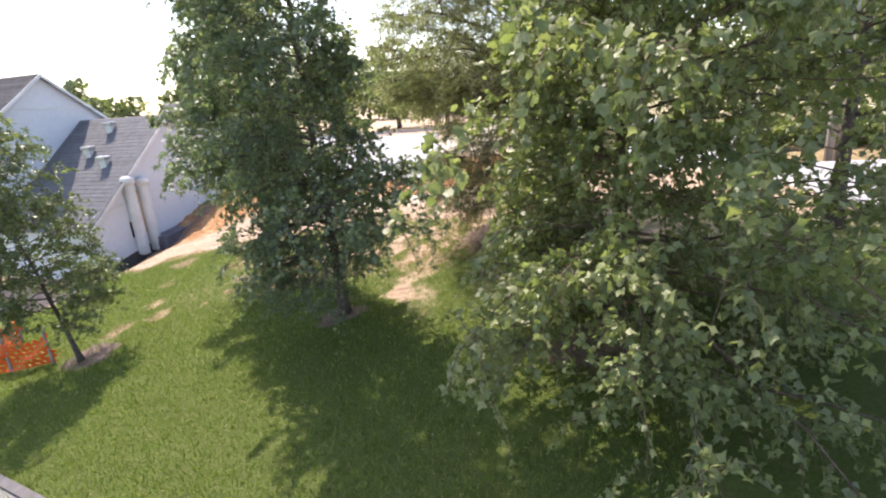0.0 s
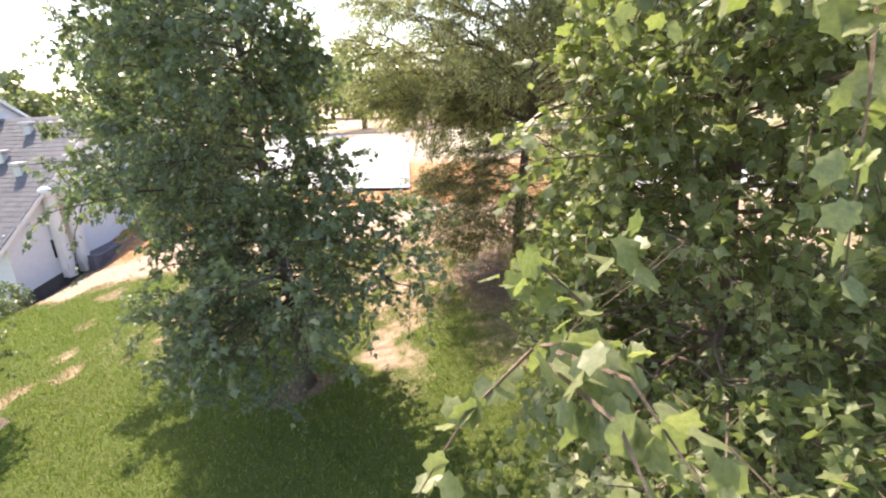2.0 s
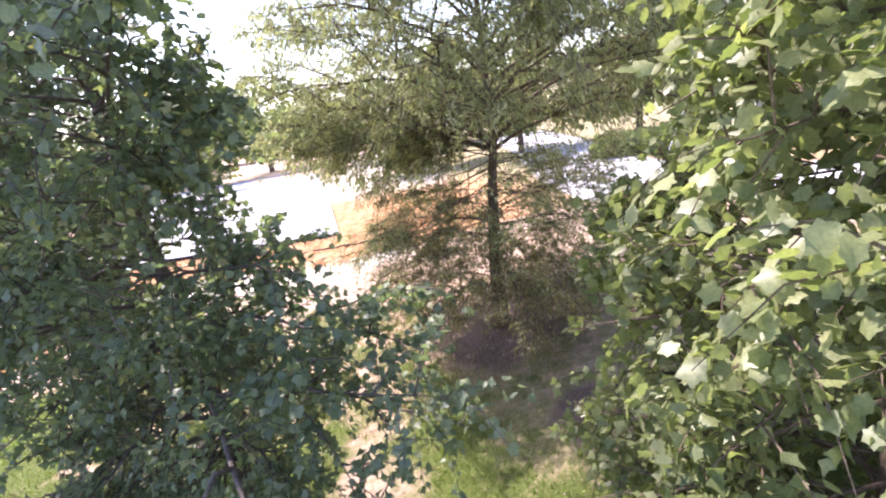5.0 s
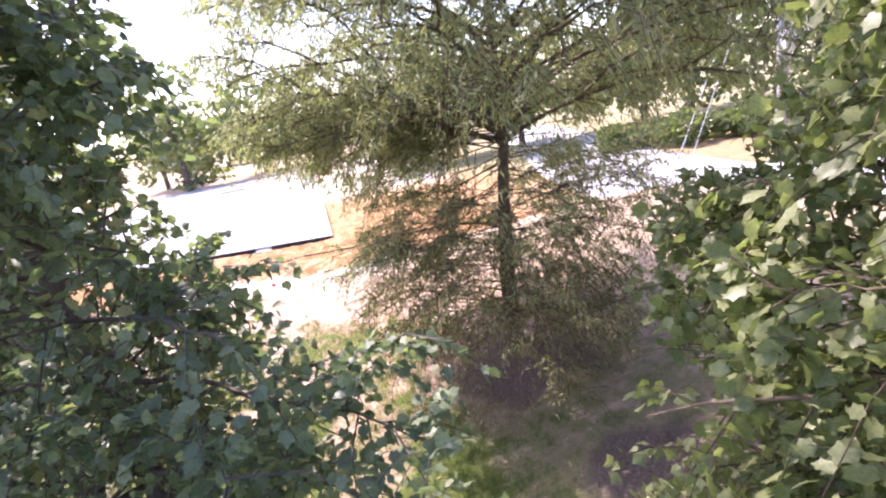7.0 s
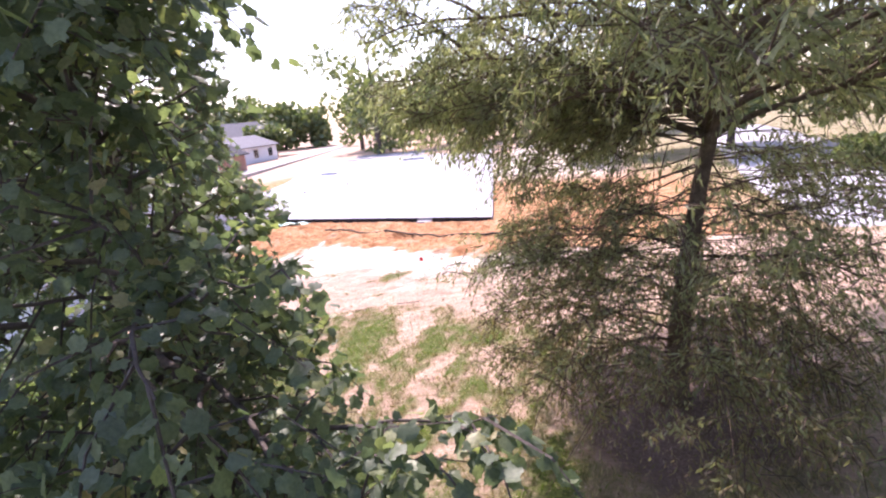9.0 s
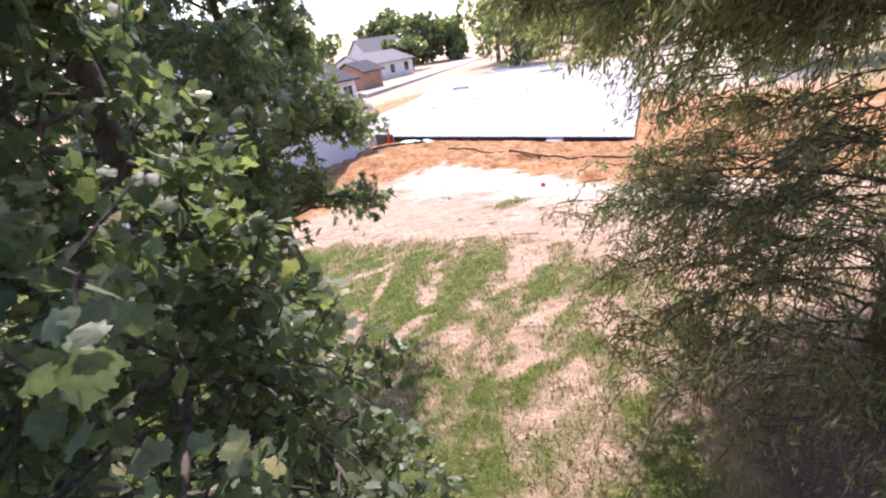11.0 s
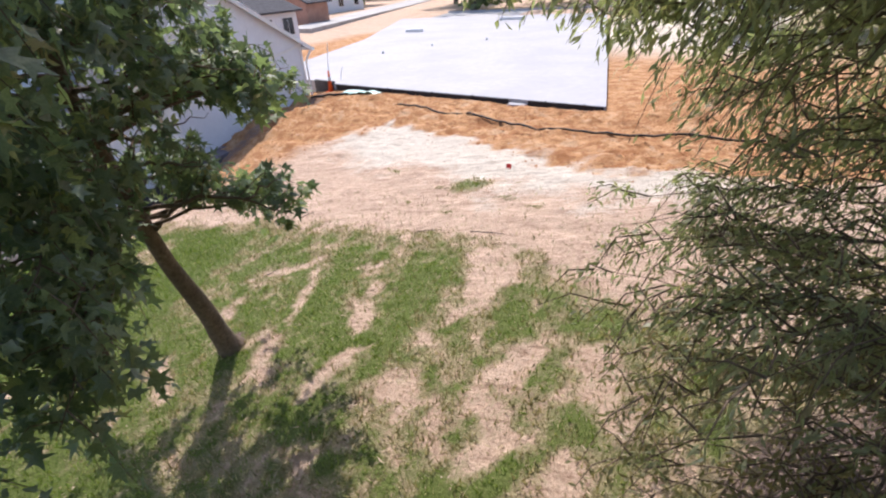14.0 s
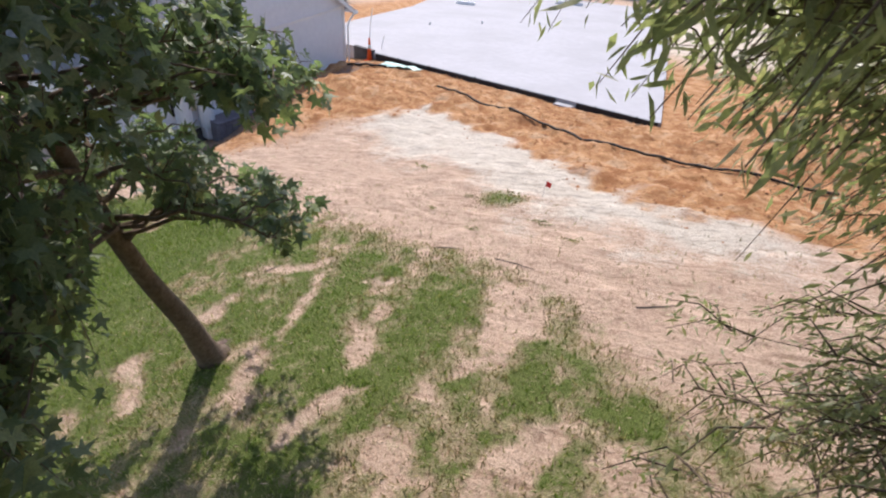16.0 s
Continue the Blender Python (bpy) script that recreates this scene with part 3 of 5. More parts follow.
def ground_material():
    m, nt, b = material("ground", 0.95, 0, 0.15)
    at = nt.nodes.new("ShaderNodeAttribute")
    at.attribute_name = "zone"
    sep = nt.nodes.new("ShaderNodeSeparateColor")
    nt.links.new(at.outputs["Color"], sep.inputs[0])
    mid = noise_tex(nt, 4.2, 6, 0.7)
    fine = noise_tex(nt, 26, 6, 0.7)
    crumb = noise_tex(nt, 70, 4, 0.7)
    scuff = noise_tex(nt, 7.5, 5, 0.6, 1.2)

    def edged(share):
        """A share with a broken edge."""
        s = math_node(nt, "ADD", share, math_node(nt, "SUBTRACT", math_node(nt, "MULTIPLY", mid, 0.8), 0.4))
        s2 = math_node(nt, "ADD", s, math_node(nt, "SUBTRACT", math_node(nt, "MULTIPLY", fine, 0.9), 0.45))
        return ramp(nt, s2, [(0.28, (0, 0, 0)), (0.72, (1, 1, 1))])

    # streaks along the slab, as left by tracks and the grader
    mp = nt.nodes.new("ShaderNodeMapping")
    mp.inputs["Rotation"].default_value = (0, 0, radians(13))
    mp.inputs["Scale"].default_value = (1.0, 4.5, 1.0)
    nt.links.new(nt.nodes.new("ShaderNodeNewGeometry").outputs["Position"], mp.inputs["Vector"])
    streak = noise_tex(nt, 0.9, 8, 0.72, 1.5, mp.outputs[0])

    def soil(lo, mid_tone, hi, dark):
        a = ramp(nt, fine, [(0.28, lo), (0.5, mid_tone), (0.72, hi)])
        a = mix(nt, ramp(nt, mid, [(0.4, (0, 0, 0)), (0.62, (0.5,) * 3)]), a, hi)
        a = mix(nt, ramp(nt, streak, [(0.37, (0.6,) * 3), (0.46, (0, 0, 0))]), a, dark)
        a = mix(nt, ramp(nt, streak, [(0.53, (0, 0, 0)), (0.62, (0.6,) * 3)]), a, tuple(min(1.0, 1.2 * c) for c in hi))
        a = mix(nt, ramp(nt, scuff, [(0.32, (0.5,) * 3), (0.42, (0, 0, 0))]), a, dark)
        return mix(nt, ramp(nt, crumb, [(0.3, (0.4,) * 3), (0.4, (0, 0, 0))]), a, dark)

    straw = soil((0.36, 0.235, 0.17), (0.53, 0.375, 0.28), (0.66, 0.5, 0.385), (0.24, 0.15, 0.1))
    dry = mix(nt, ramp(nt, crumb, [(0.4, (0, 0, 0)), (0.6, (1, 1, 1))]), ramp(nt, fine, [(0.3, (0.17, 0.16, 0.075)), (0.7, (0.33, 0.285, 0.155))]), ramp(nt, fine, [(0.3, (0.28, 0.235, 0.135)), (0.7, (0.5, 0.42, 0.27))]))
    grass = mix(nt, ramp(nt, mid, [(0.35, (0, 0, 0)), (0.7, (1, 1, 1))]), ramp(nt, fine, [(0.3, (0.075, 0.11, 0.025)), (0.7, (0.145, 0.19, 0.045))]), ramp(nt, fine, [(0.3, (0.095, 0.12, 0.035)), (0.7, (0.185, 0.205, 0.07))]))
    clay = soil((0.34, 0.155, 0.065), (0.48, 0.25, 0.115), (0.6, 0.365, 0.195), (0.2, 0.085, 0.04))
    sand = soil((0.46, 0.385, 0.305), (0.61, 0.54, 0.455), (0.72, 0.655, 0.565), (0.31, 0.255, 0.2))
    mulch = ramp(nt, fine, [(0.3, (0.13, 0.09, 0.078)), (0.7, (0.32, 0.24, 0.205))])
    share = math_node(nt, "ADD", sep.outputs[0], math_node(nt, "SUBTRACT", math_node(nt, "MULTIPLY", fine, 0.9), 0.45))
    share = math_node(nt, "ADD", share, math_node(nt, "SUBTRACT", math_node(nt, "MULTIPLY", mid, 1.1), 0.55))
    blotch = noise_tex(nt, 1.9, 5, 0.62, 0.6)
    share = math_node(nt, "ADD", share, math_node(nt, "SUBTRACT", math_node(nt, "MULTIPLY", blotch, 0.9), 0.45))
    col = mix(nt, ramp(nt, share, [(0.16, (0, 0, 0)), (0.38, (1, 1, 1))]), straw, dry)
    col = mix(nt, ramp(nt, share, [(0.44, (0, 0, 0)), (0.68, (1, 1, 1))]), col, grass)
    col = mix(nt, edged(sep.outputs[2]), col, sand)
    clay = mix(nt, ramp(nt, blotch, [(0.38, (0.7,) * 3), (0.52, (0, 0, 0))]), clay, (0.3, 0.12, 0.05))
    clay = mix(nt, ramp(nt, blotch, [(0.54, (0, 0, 0)), (0.68, (0.65,) * 3)]), clay, (0.63, 0.44, 0.29))
    col = mix(nt, edged(sep.outputs[1]), col, clay)
    col = mix(nt, edged(at.outputs["Alpha"]), col, mulch)
    nt.links.new(col, b.inputs["Base Color"])
    h = math_node(nt, "ADD", math_node(nt, "MULTIPLY", fine, 0.6), math_node(nt, "MULTIPLY", crumb, 0.4))
    h = math_node(nt, "ADD", h, math_node(nt, "MULTIPLY", streak, 0.5))
    h = math_node(nt, "ADD", h, math_node(nt, "MULTIPLY", scuff, 0.8))
    bump(nt, b, h, 0.9, 0.08)
    return m


ground = build_ground()


# ---- the slab, its form boards and the road behind ----
def frame_at(p, z=0.0):
    """A pose with x along the slab's front and y back from it."""
    return Matrix(((E1.x, E2.x, 0, p[0]), (E1.y, E2.y, 0, p[1]), (0, 0, 1, z), (0, 0, 0, 1)))


def prism(bm, outline, lo, hi):
    """An upright prism over an outline of (x, y) pairs."""
    bot = [bm.verts.new((x, y, lo)) for x, y in outline]
    top = [bm.verts.new((x, y, hi)) for x, y in outline]
    n = len(outline)
    bm.faces.new(top)
    bm.faces.new(bot[::-1])
    for i in range(n):
        bm.faces.new((bot[i], bot[(i + 1) % n], top[(i + 1) % n], top[i]))
    bmesh.ops.recalc_face_normals(bm, faces=bm.faces)


SLAB_Z = 0.62
bm = bmesh.new()
prism(bm, [(-12.7, 32.05), (-0.55, 29.05), (-1.3, 41.0), (-3.0, 65.0), (-24.0, 65.0), (-19.6, 48.0), (-18.6, 38.5), (-17.2, 33.6), (-14.4, 32.75)], 0.05, SLAB_Z)
slab = part("concrete_slab", bm, CONCRETE)
tagged(slab, "pale new concrete foundation slab on red clay", "slab", kind="structure")


def strip(name, pts, width, lo, hi, mat, parent=None, label=""):
    """A board along a line of points, set off to its right."""
    bm = bmesh.new()
    for (x0, y0), (x1, y1) in zip(pts[:-1], pts[1:]):
        d = Vector((x1 - x0, y1 - y0, 0))
        r = Vector((d.y, -d.x, 0)).normalized() * width
        prism(bm, [(x0, y0), (x0 + r.x, y0 + r.y), (x1 + r.x, y1 + r.y), (x1, y1)], lo, hi)
    return part(name, bm, mat, parent, label)


def on_front(s, out=0.02):
    """A place along the slab's front edge, s metres from its corner by the house."""
    a, b = Vector((-12.7, 32.05, 0)), Vector((-0.55, 29.05, 0))
    d = (b - a).normalized()
    p = a + d * s + Vector((d.y, -d.x, 0)) * out
    return (p.x, p.y)


forms = thing("slab_form", (*on_front(6), 0.3), "dark wooden form boards staked along the slab edge", "formwork", kind="structure")
for s0, s1, hi in ((0.1, 4.6, 0.60), (4.6, 8.9, 0.595), (9.7, 12.45, 0.605)):
    bm = bmesh.new()
    a, b = on_front(s0), on_front(s1)
    d = Vector((b[0] - a[0], b[1] - a[1], 0)).normalized()
    r = Vector((d.y, -d.x, 0)) * 0.05
    o = forms.location
    prism(bm, [(a[0] - o.x, a[1] - o.y), (a[0] + r.x - o.x, a[1] + r.y - o.y), (b[0] + r.x - o.x, b[1] + r.y - o.y), (b[0] - o.x, b[1] - o.y)], 0.18 - o.z, hi - o.z)
    part("board", bm, FORM_BOARD, forms)
for s in (1.5, 3.2, 5.5, 7.4, 10.4, 11.8):
    bm = bmesh.new()
    p = on_front(s, 0.095)
    box(bm, (p[0] - o.x - 0.02, p[1] - o.y - 0.02, 0.02 - o.z), (p[0] - o.x + 0.02, p[1] - o.y + 0.02, 0.66 - o.z))
    part("stake", bm, FORM_BOARD, forms)
bm = bmesh.new()
p, q = on_front(9.0, 0.04), on_front(9.65, 0.34)
prism(bm, [on_front(9.0, 0.06), on_front(9.0, 0.36), on_front(9.65, 0.34), on_front(9.65, 0.06)], 0.2, 0.5)
tagged(part("concrete_block", bm, CONCRETE), "pale concrete block set against the slab edge", "block")

# grey wall end between house and slab
bm = bmesh.new()
prism(bm, [(-14.1, 32.65), (-14.05, 32.4), (-12.85, 32.0), (-12.8, 32.2)], -0.1, 0.7)
tagged(part("low_wall", bm, FOUNDATION), "short grey block wall end by the slab", "wall", kind="structure")


# ---- black drain line across the clay ----
def laid_line(name, pts, r, mat, sides=6, lift=0.02):
    line = []
    for (x0, y0), (x1, y1) in zip(pts[:-1], pts[1:]):
        k = max(2, int(math.hypot(x1 - x0, y1 - y0) / 0.3))
        for i in range(k):
            x, y = x0 + (x1 - x0) * i / k, y0 + (y1 - y0) * i / k
            line.append((x + 0.02 * noise.noise(Vector((x, y, 1))), y + 0.03 * noise.noise(Vector((x * 0.5, y * 0.5, 5)))))
    line.append(pts[-1])
    p3 = [Vector((x, y, max(surface_z(x + a, y) for a in (-0.15, 0, 0.15)) + r * 0.5 + lift)) for x, y in line]
    v, f = tube_arrays(p3, [r] * len(p3), sides)
    return soup(name, v, f, mat, smooth=True)


dg_co = np.zeros(len(ground.data.vertices) * 3, dtype=np.float32)
ground.data.vertices.foreach_get("co", dg_co)
dg_co = dg_co.reshape(-1, 3)
dg_nx = 26 + 180 + 34
dg_xs, dg_ys = dg_co[:dg_nx, 0].astype(float), dg_co[::dg_nx, 1].astype(float)
dg_z = dg_co[:, 2].reshape(len(dg_ys), dg_nx)


def surface_z(x, y):
    """The built ground's height, by its mesh."""
    i = int(np.clip(np.searchsorted(dg_xs, x) - 1, 0, len(dg_xs) - 2))
    j = int(np.clip(np.searchsorted(dg_ys, y) - 1, 0, len(dg_ys) - 2))
    u, v = (x - dg_xs[i]) / (dg_xs[i + 1] - dg_xs[i]), (y - dg_ys[j]) / (dg_ys[j + 1] - dg_ys[j])
    return float(dg_z[j, i] * (1 - u) * (1 - v) + dg_z[j, i + 1] * u * (1 - v) + dg_z[j + 1, i] * (1 - u) * v + dg_z[j + 1, i + 1] * u * v)


tagged(laid_line("drain_pipe", [(-8.3, 29.3), (-6.5, 28.4), (-4.9, 27.6), (-2.9, 26.5), (-1.2, 25.65), (1.5, 25.3), (3.4, 25.2)], 0.032, PIPE), "black corrugated drain pipe laid over red clay", "pipe")
tagged(laid_line("pipe_stub", [(-13.2, 30.7), (-12.2, 30.6), (-11.2, 30.5)], 0.05, PIPE), "short black pipe in the dug clay", "pipe")


# ---- house with the white gable end ----
HOUSE_AT = (-14.0, 31.7)


def house_m(off, s, z):
    """A place of the house: off along the gable wall's outward side, s along the wall (0 at the slab's corner, negative towards the lawn), z up."""
    return Vector((HOUSE_AT[0] + E1.x * off + E2.x * s, HOUSE_AT[1] + E1.y * off + E2.y * s, z))


APEX_S, APEX_Z, EAVE_L, EAVE_R = -4.3, 5.15, (-10.0, 0.45), (0.0, 2.5)
house = thing("house", house_m(0, -5, -1), "white-sided house with grey shingle roofs on a bank", "house")
ho = Vector(house.location)


def slabs(bm, corners, thick):
    """A flat panel from its corners, with thickness along its normal."""
    vs = [Vector(c) - ho for c in corners]
    nrm = (vs[1] - vs[0]).cross(vs[2] - vs[1]).normalized() * thick
    a = [bm.verts.new(v) for v in vs]
    b = [bm.verts.new(v - nrm) for v in vs]
    n = len(vs)
    bm.faces.new(a)
    bm.faces.new(b[::-1])
    for i in range(n):
        bm.faces.new((a[i], b[i], b[(i + 1) % n], a[(i + 1) % n]))
    bmesh.ops.recalc_face_normals(bm, faces=bm.faces)


def siding_wall(name, outline, off, parent, lap=0.16, slope=0.17):
    """Lapped boards over a wall outline of (s, z): each lap leans out a little at its foot."""
    bm = bmesh.new()
    ss = [p[0] for p in outline]
    zs = [p[1] - slope * p[0] for p in outline]
    z = min(zs)
    while z < max(zs):
        z2 = min(z + lap, max(zs))
        segs = []
        for lev in (z + 1e-4, z2 - 1e-4):
            cut = []
            for (s0, a0), (s1, a1) in zip(outline, outline[1:] + outline[:1]):
                b0, b1 = a0 - slope * s0, a1 - slope * s1
                if (b0 - lev) * (b1 - lev) < 0:
                    cut.append(s0 + (s1 - s0) * (lev - b0) / (b1 - b0))
            segs.append((min(cut), max(cut)) if len(cut) >= 2 else None)
        if segs[0] and segs[1]:
            q = []
            for (s0, s1), zz, o in ((segs[0], z, 0.022), (segs[1], z2, 0.006)):
                q.append((house_m(off + o, s0, zz + slope * s0) - ho, house_m(off + o, s1, zz + slope * s1) - ho))
            v = [bm.verts.new(p) for p in (q[0][0], q[0][1], q[1][1], q[1][0])]
            bm.faces.new(v)
            low = [bm.verts.new(house_m(off, segs[0][k], z + slope * segs[0][k]) - ho) for k in (0, 1)]
            bm.faces.new((low[0], low[1], v[1], v[0]))
        z = z2
    return part(name, bm, SIDING, parent)


gable = [(-9.75, -1.75), (0.0, -0.02), (0.0, 2.45), (APEX_S, APEX_Z - 0.1), (-9.75, 0.4)]
bm = bmesh.new()
slabs(bm, [house_m(0, s, z) for s, z in gable], 0.2)
part("wall", bm, SIDING, house)
siding_wall("siding", gable, 0.0, house)
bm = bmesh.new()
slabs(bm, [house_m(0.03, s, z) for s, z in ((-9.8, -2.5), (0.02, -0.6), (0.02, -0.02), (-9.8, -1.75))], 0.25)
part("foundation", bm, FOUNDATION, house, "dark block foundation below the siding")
for off0, s, z0, z1, nm in ((0.0, 0.0, -0.1, 2.4, "wall"), (0.0, -9.75, -2.4, 0.3, "wall")):
    bm = bmesh.new()
    slabs(bm, [house_m(-0.2, s, z0), house_m(-12.0, s, z0), house_m(-12.0, s, z1), house_m(-0.2, s, z1)], 0.18 if s == 0 else -0.18)
    part(nm, bm, SIDING, house)
for s, z0, z1 in ((-0.06, -0.02, 2.4), (-9.7, -1.75, 0.4)):
    bm = bmesh.new()
    slabs(bm, [house_m(0.045, s - 0.06, z0), house_m(0.045, s + 0.06, z0), house_m(0.045, s + 0.06, z1), house_m(0.045, s - 0.06, z1)], 0.06)
    part("corner_board", bm, TRIM, house)
bm = bmesh.new()
slabs(bm, [house_m(0.05, -9.7, 0.72), house_m(0.05, -0.1, 2.28), house_m(0.05, -0.1, 2.38), house_m(0.05, -9.7, 0.82)], 0.05)
part("band_board", bm, TRIM, house)


def roof_panel(name, off0, off1, low, high, mat, courses, parent, over=0.0):
    """Shingle courses, each one lapping the one below."""
    for k in range(courses):
        t0, t1 = k / courses, (k + 1.12) / courses
        t1 = min(t1, 1.0)
        s0, z0 = low[0] + (high[0] - low[0]) * t0, low[1] + (high[1] - low[1]) * t0
        s1, z1 = low[0] + (high[0] - low[0]) * t1, low[1] + (high[1] - low[1]) * t1
        bm = bmesh.new()
        sgn = 1 if high[0] > low[0] else -1
        cor = [house_m(off0, s0, z0 + 0.034), house_m(off1, s0, z0 + 0.034), house_m(off1, s1, z1 + 0.02), house_m(off0, s1, z1 + 0.02)]
        if sgn > 0:
            cor = cor[::-1]
        slabs(bm, cor, 0.03)
        part(name, bm, mat, parent)


roof = new("roof")
roof.parent = house
roof_panel("shingle_course", 0.3, -12.3, (-10.35, 0.2), (APEX_S, APEX_Z), SHINGLE_GREY, 30, roof)
roof_panel("shingle_course", 0.3, -12.3, (0.4, 2.2), (APEX_S, APEX_Z), SHINGLE_GREY, 22, roof)
for a, b in (((-10.3, 0.18), (APEX_S, APEX_Z)), ((0.4, 2.18), (APEX_S, APEX_Z))):
    bm = bmesh.new()
    slabs(bm, [house_m(0.31, a[0], a[1] - 0.14), house_m(0.31, a[0], a[1] + 0.04), house_m(0.31, b[0], b[1] + 0.02), house_m(0.31, b[0], b[1] - 0.18)], 0.04)
    part("rake_board", bm, TRIM, house)
# gutter and downspout at the slab's corner
bm = bmesh.new()
gut = [(0.42, 2.2), (0.42, 2.08), (0.54, 2.08), (0.54, 2.2)]
for (s0, z0), (s1, z1) in zip(gut[:-1], gut[1:]):
    slabs(bm, [house_m(0.3, s0, z0), house_m(-12, s0, z0), house_m(-12, s1, z1), house_m(0.3, s1, z1)], 0.01)
part("gutter", bm, TRIM, house)
v, f = tube_arrays([house_m(0.15, 0.5, 2.15) - ho, house_m(0.12, 0.2, 1.8) - ho, house_m(0.1, 0.1, 1.6) - ho, house_m(0.1, 0.1, -0.1) - ho, house_m(0.35, 0.2, -0.2) - ho], [0.04] * 5, 8)
soup("downspout", v, f, TRIM, house)
# second storey that rises out of the roof
up = [(-9.5, 1.5), (-2.6, 1.5), (-2.6, 5.1), (-6.05, 7.6), (-9.5, 5.1)]
bm = bmesh.new()
slabs(bm, [house_m(-6, s, z) for s, z in up], 0.2)
part("wall", bm, SIDING, house)
siding_wall("siding", up, -6, house, 0.17, 0.03)
for s, sg in ((-2.6, 1), (-9.5, -1)):
    bm = bmesh.new()
    slabs(bm, [house_m(-6.2, s, 1.5), house_m(-13, s, 1.5), house_m(-13, s, 5.05), house_m(-6.2, s, 5.05)], 0.18 * sg)
    part("wall", bm, SIDING, house)
roof2 = new("roof")
roof2.parent = house
roof_panel("shingle_course", -5.7, -13.3, (-9.9, 4.8), (-6.05, 7.65), SHINGLE, 16, roof2)
roof_panel("shingle_course", -5.7, -13.3, (-2.2, 4.8), (-6.05, 7.65), SHINGLE, 16, roof2)
for a in ((-9.88, 4.82), (-2.22, 4.82)):
    bm = bmesh.new()
    slabs(bm, [house_m(-5.69, a[0], a[1] - 0.15), house_m(-5.69, a[0], a[1] + 0.03), house_m(-5.69, -6.05, 7.68), house_m(-5.69, -6.05, 7.5)], 0.04)
    part("rake_board", bm, TRIM, house)
bm = bmesh.new()
slabs(bm, [house_m(-5.95, -9.5, 5.85), house_m(-5.95, -3.4, 5.95), house_m(-5.95, -3.5, 6.03), house_m(-5.95, -9.5, 5.93)], 0.04)
part("band_board", bm, TRIM, house)


def roof_z(s):
    return 0.2 + (s + 10.35) / (APEX_S + 10.35) * (APEX_Z - 0.2)


# white roof vents with cowls
for off, s in ((-3.2, -6.5), (-3.0, -5.1), (-1.6, -7.1)):
    vent = thing("roof_vent", house_m(off, s, roof_z(s)), "white metal roof vent with a square cowl", "vent", "roof vents")
    bm = bmesh.new()
    box(bm, (-0.15, -0.15, -0.25), (0.15, 0.15, 0.32))
    part("duct", bm, TRIM, vent)
    bm = bmesh.new()
    box(bm, (-0.26, -0.26, 0.32), (0.26, 0.26, 0.5), bevel=0.04)
    part("cowl", bm, METAL, vent)
# wrapped ducts that stand against the gable wall
for s, w, z1 in ((-7.65, 0.27, 2.2), (-6.85, 0.27, 2.05)):
    duct = thing("wall_duct", house_m(0.2, s, -1.2), "white plastic-wrapped duct standing against the siding", "duct", "wall ducts")
    bm = bmesh.new()
    bmesh.ops.create_cone(bm, cap_ends=True, segments=12, radius1=w, radius2=w * 0.92, depth=z1 + 1.1, matrix=Matrix.Translation((0, 0, (z1 + 1.1) / 2)))
    part("sleeve", bm, TRIM, duct)
    bm = bmesh.new()
    bmesh.ops.create_uvsphere(bm, u_segments=12, v_segments=8, radius=w * 1.3, matrix=Matrix.Translation((0, 0, z1 + 1.12)) @ Matrix.Scale(0.8, 4, (0, 0, 1)))
    part("cap", bm, TRIM, duct)
    bm = bmesh.new()
    box(bm, (-0.2, -0.2, -0.45), (0.2, 0.2, 0.02), frame_at((0, 0)), bevel=0.03)
    part("foot", bm, TRIM, duct)
bm = bmesh.new()
slabs(bm, [house_m(0.12, -7.35, -0.6), house_m(0.12, -7.1, -0.6), house_m(0.12, -7.1, 1.6), house_m(0.12, -7.35, 1.6)], 0.05)
part("batten", bm, grainy("pale_wood", (0.5, 0.42, 0.3), (0.66, 0.57, 0.43), 12), house, "pale bare wooden batten between the ducts")
bm = bmesh.new()
slabs(bm, [house_m(0.035, -7.95, -0.7), house_m(0.035, -7.8, -0.7), house_m(0.035, -7.8, 0.1), house_m(0.035, -7.95, 0.1)], 0.03)
part("window", bm, PIPE, house, "narrow dark window slit in the siding")
# low grey enclosure against the wall
enc = thing("utility_enclosure", house_m(0.55, -5.2, -1.5), "low grey boarded utility enclosure against the house wall", "enclosure")
eo = Vector(enc.location)
GREY_BOARD = grainy("grey_board", (0.13, 0.12, 0.14), (0.24, 0.22, 0.25), 10, 0.8, random_obj=0.15)
for k in range(14):
    s = -6.75 + k * 0.235
    bm = bmesh.new()
    box(bm, (-0.02, -0.11, -1.0), (0.02, 0.11, 0.75), Matrix.Translation(house_m(1.0, s, -1.5 + 0.11 * (s + 5.2)) - eo) @ frame_at((0, 0)), bevel=0.008)
    part("plank", bm, GREY_BOARD, enc)
for s in (-6.87, -3.55):
    for k in range(4):
        bm = bmesh.new()
        box(bm, (-0.11, -0.02, -1.0), (0.11, 0.02, 0.75), Matrix.Translation(house_m(0.17 + k * 0.235, s, -1.5 + 0.11 * (s + 5.2)) - eo) @ frame_at((0, 0)), bevel=0.008)
        part("plank", bm, GREY_BOARD, enc)
bm = bmesh.new()
slabs(bm, [eo * 0 + ho + house_m(0.05, -6.9, -0.98) - eo, ho + house_m(1.03, -6.9, -0.98) - eo, ho + house_m(1.03, -3.5, -0.62) - eo, ho + house_m(0.05, -3.5, -0.62) - eo], 0.05)
part("lid", bm, GREY_BOARD, enc)


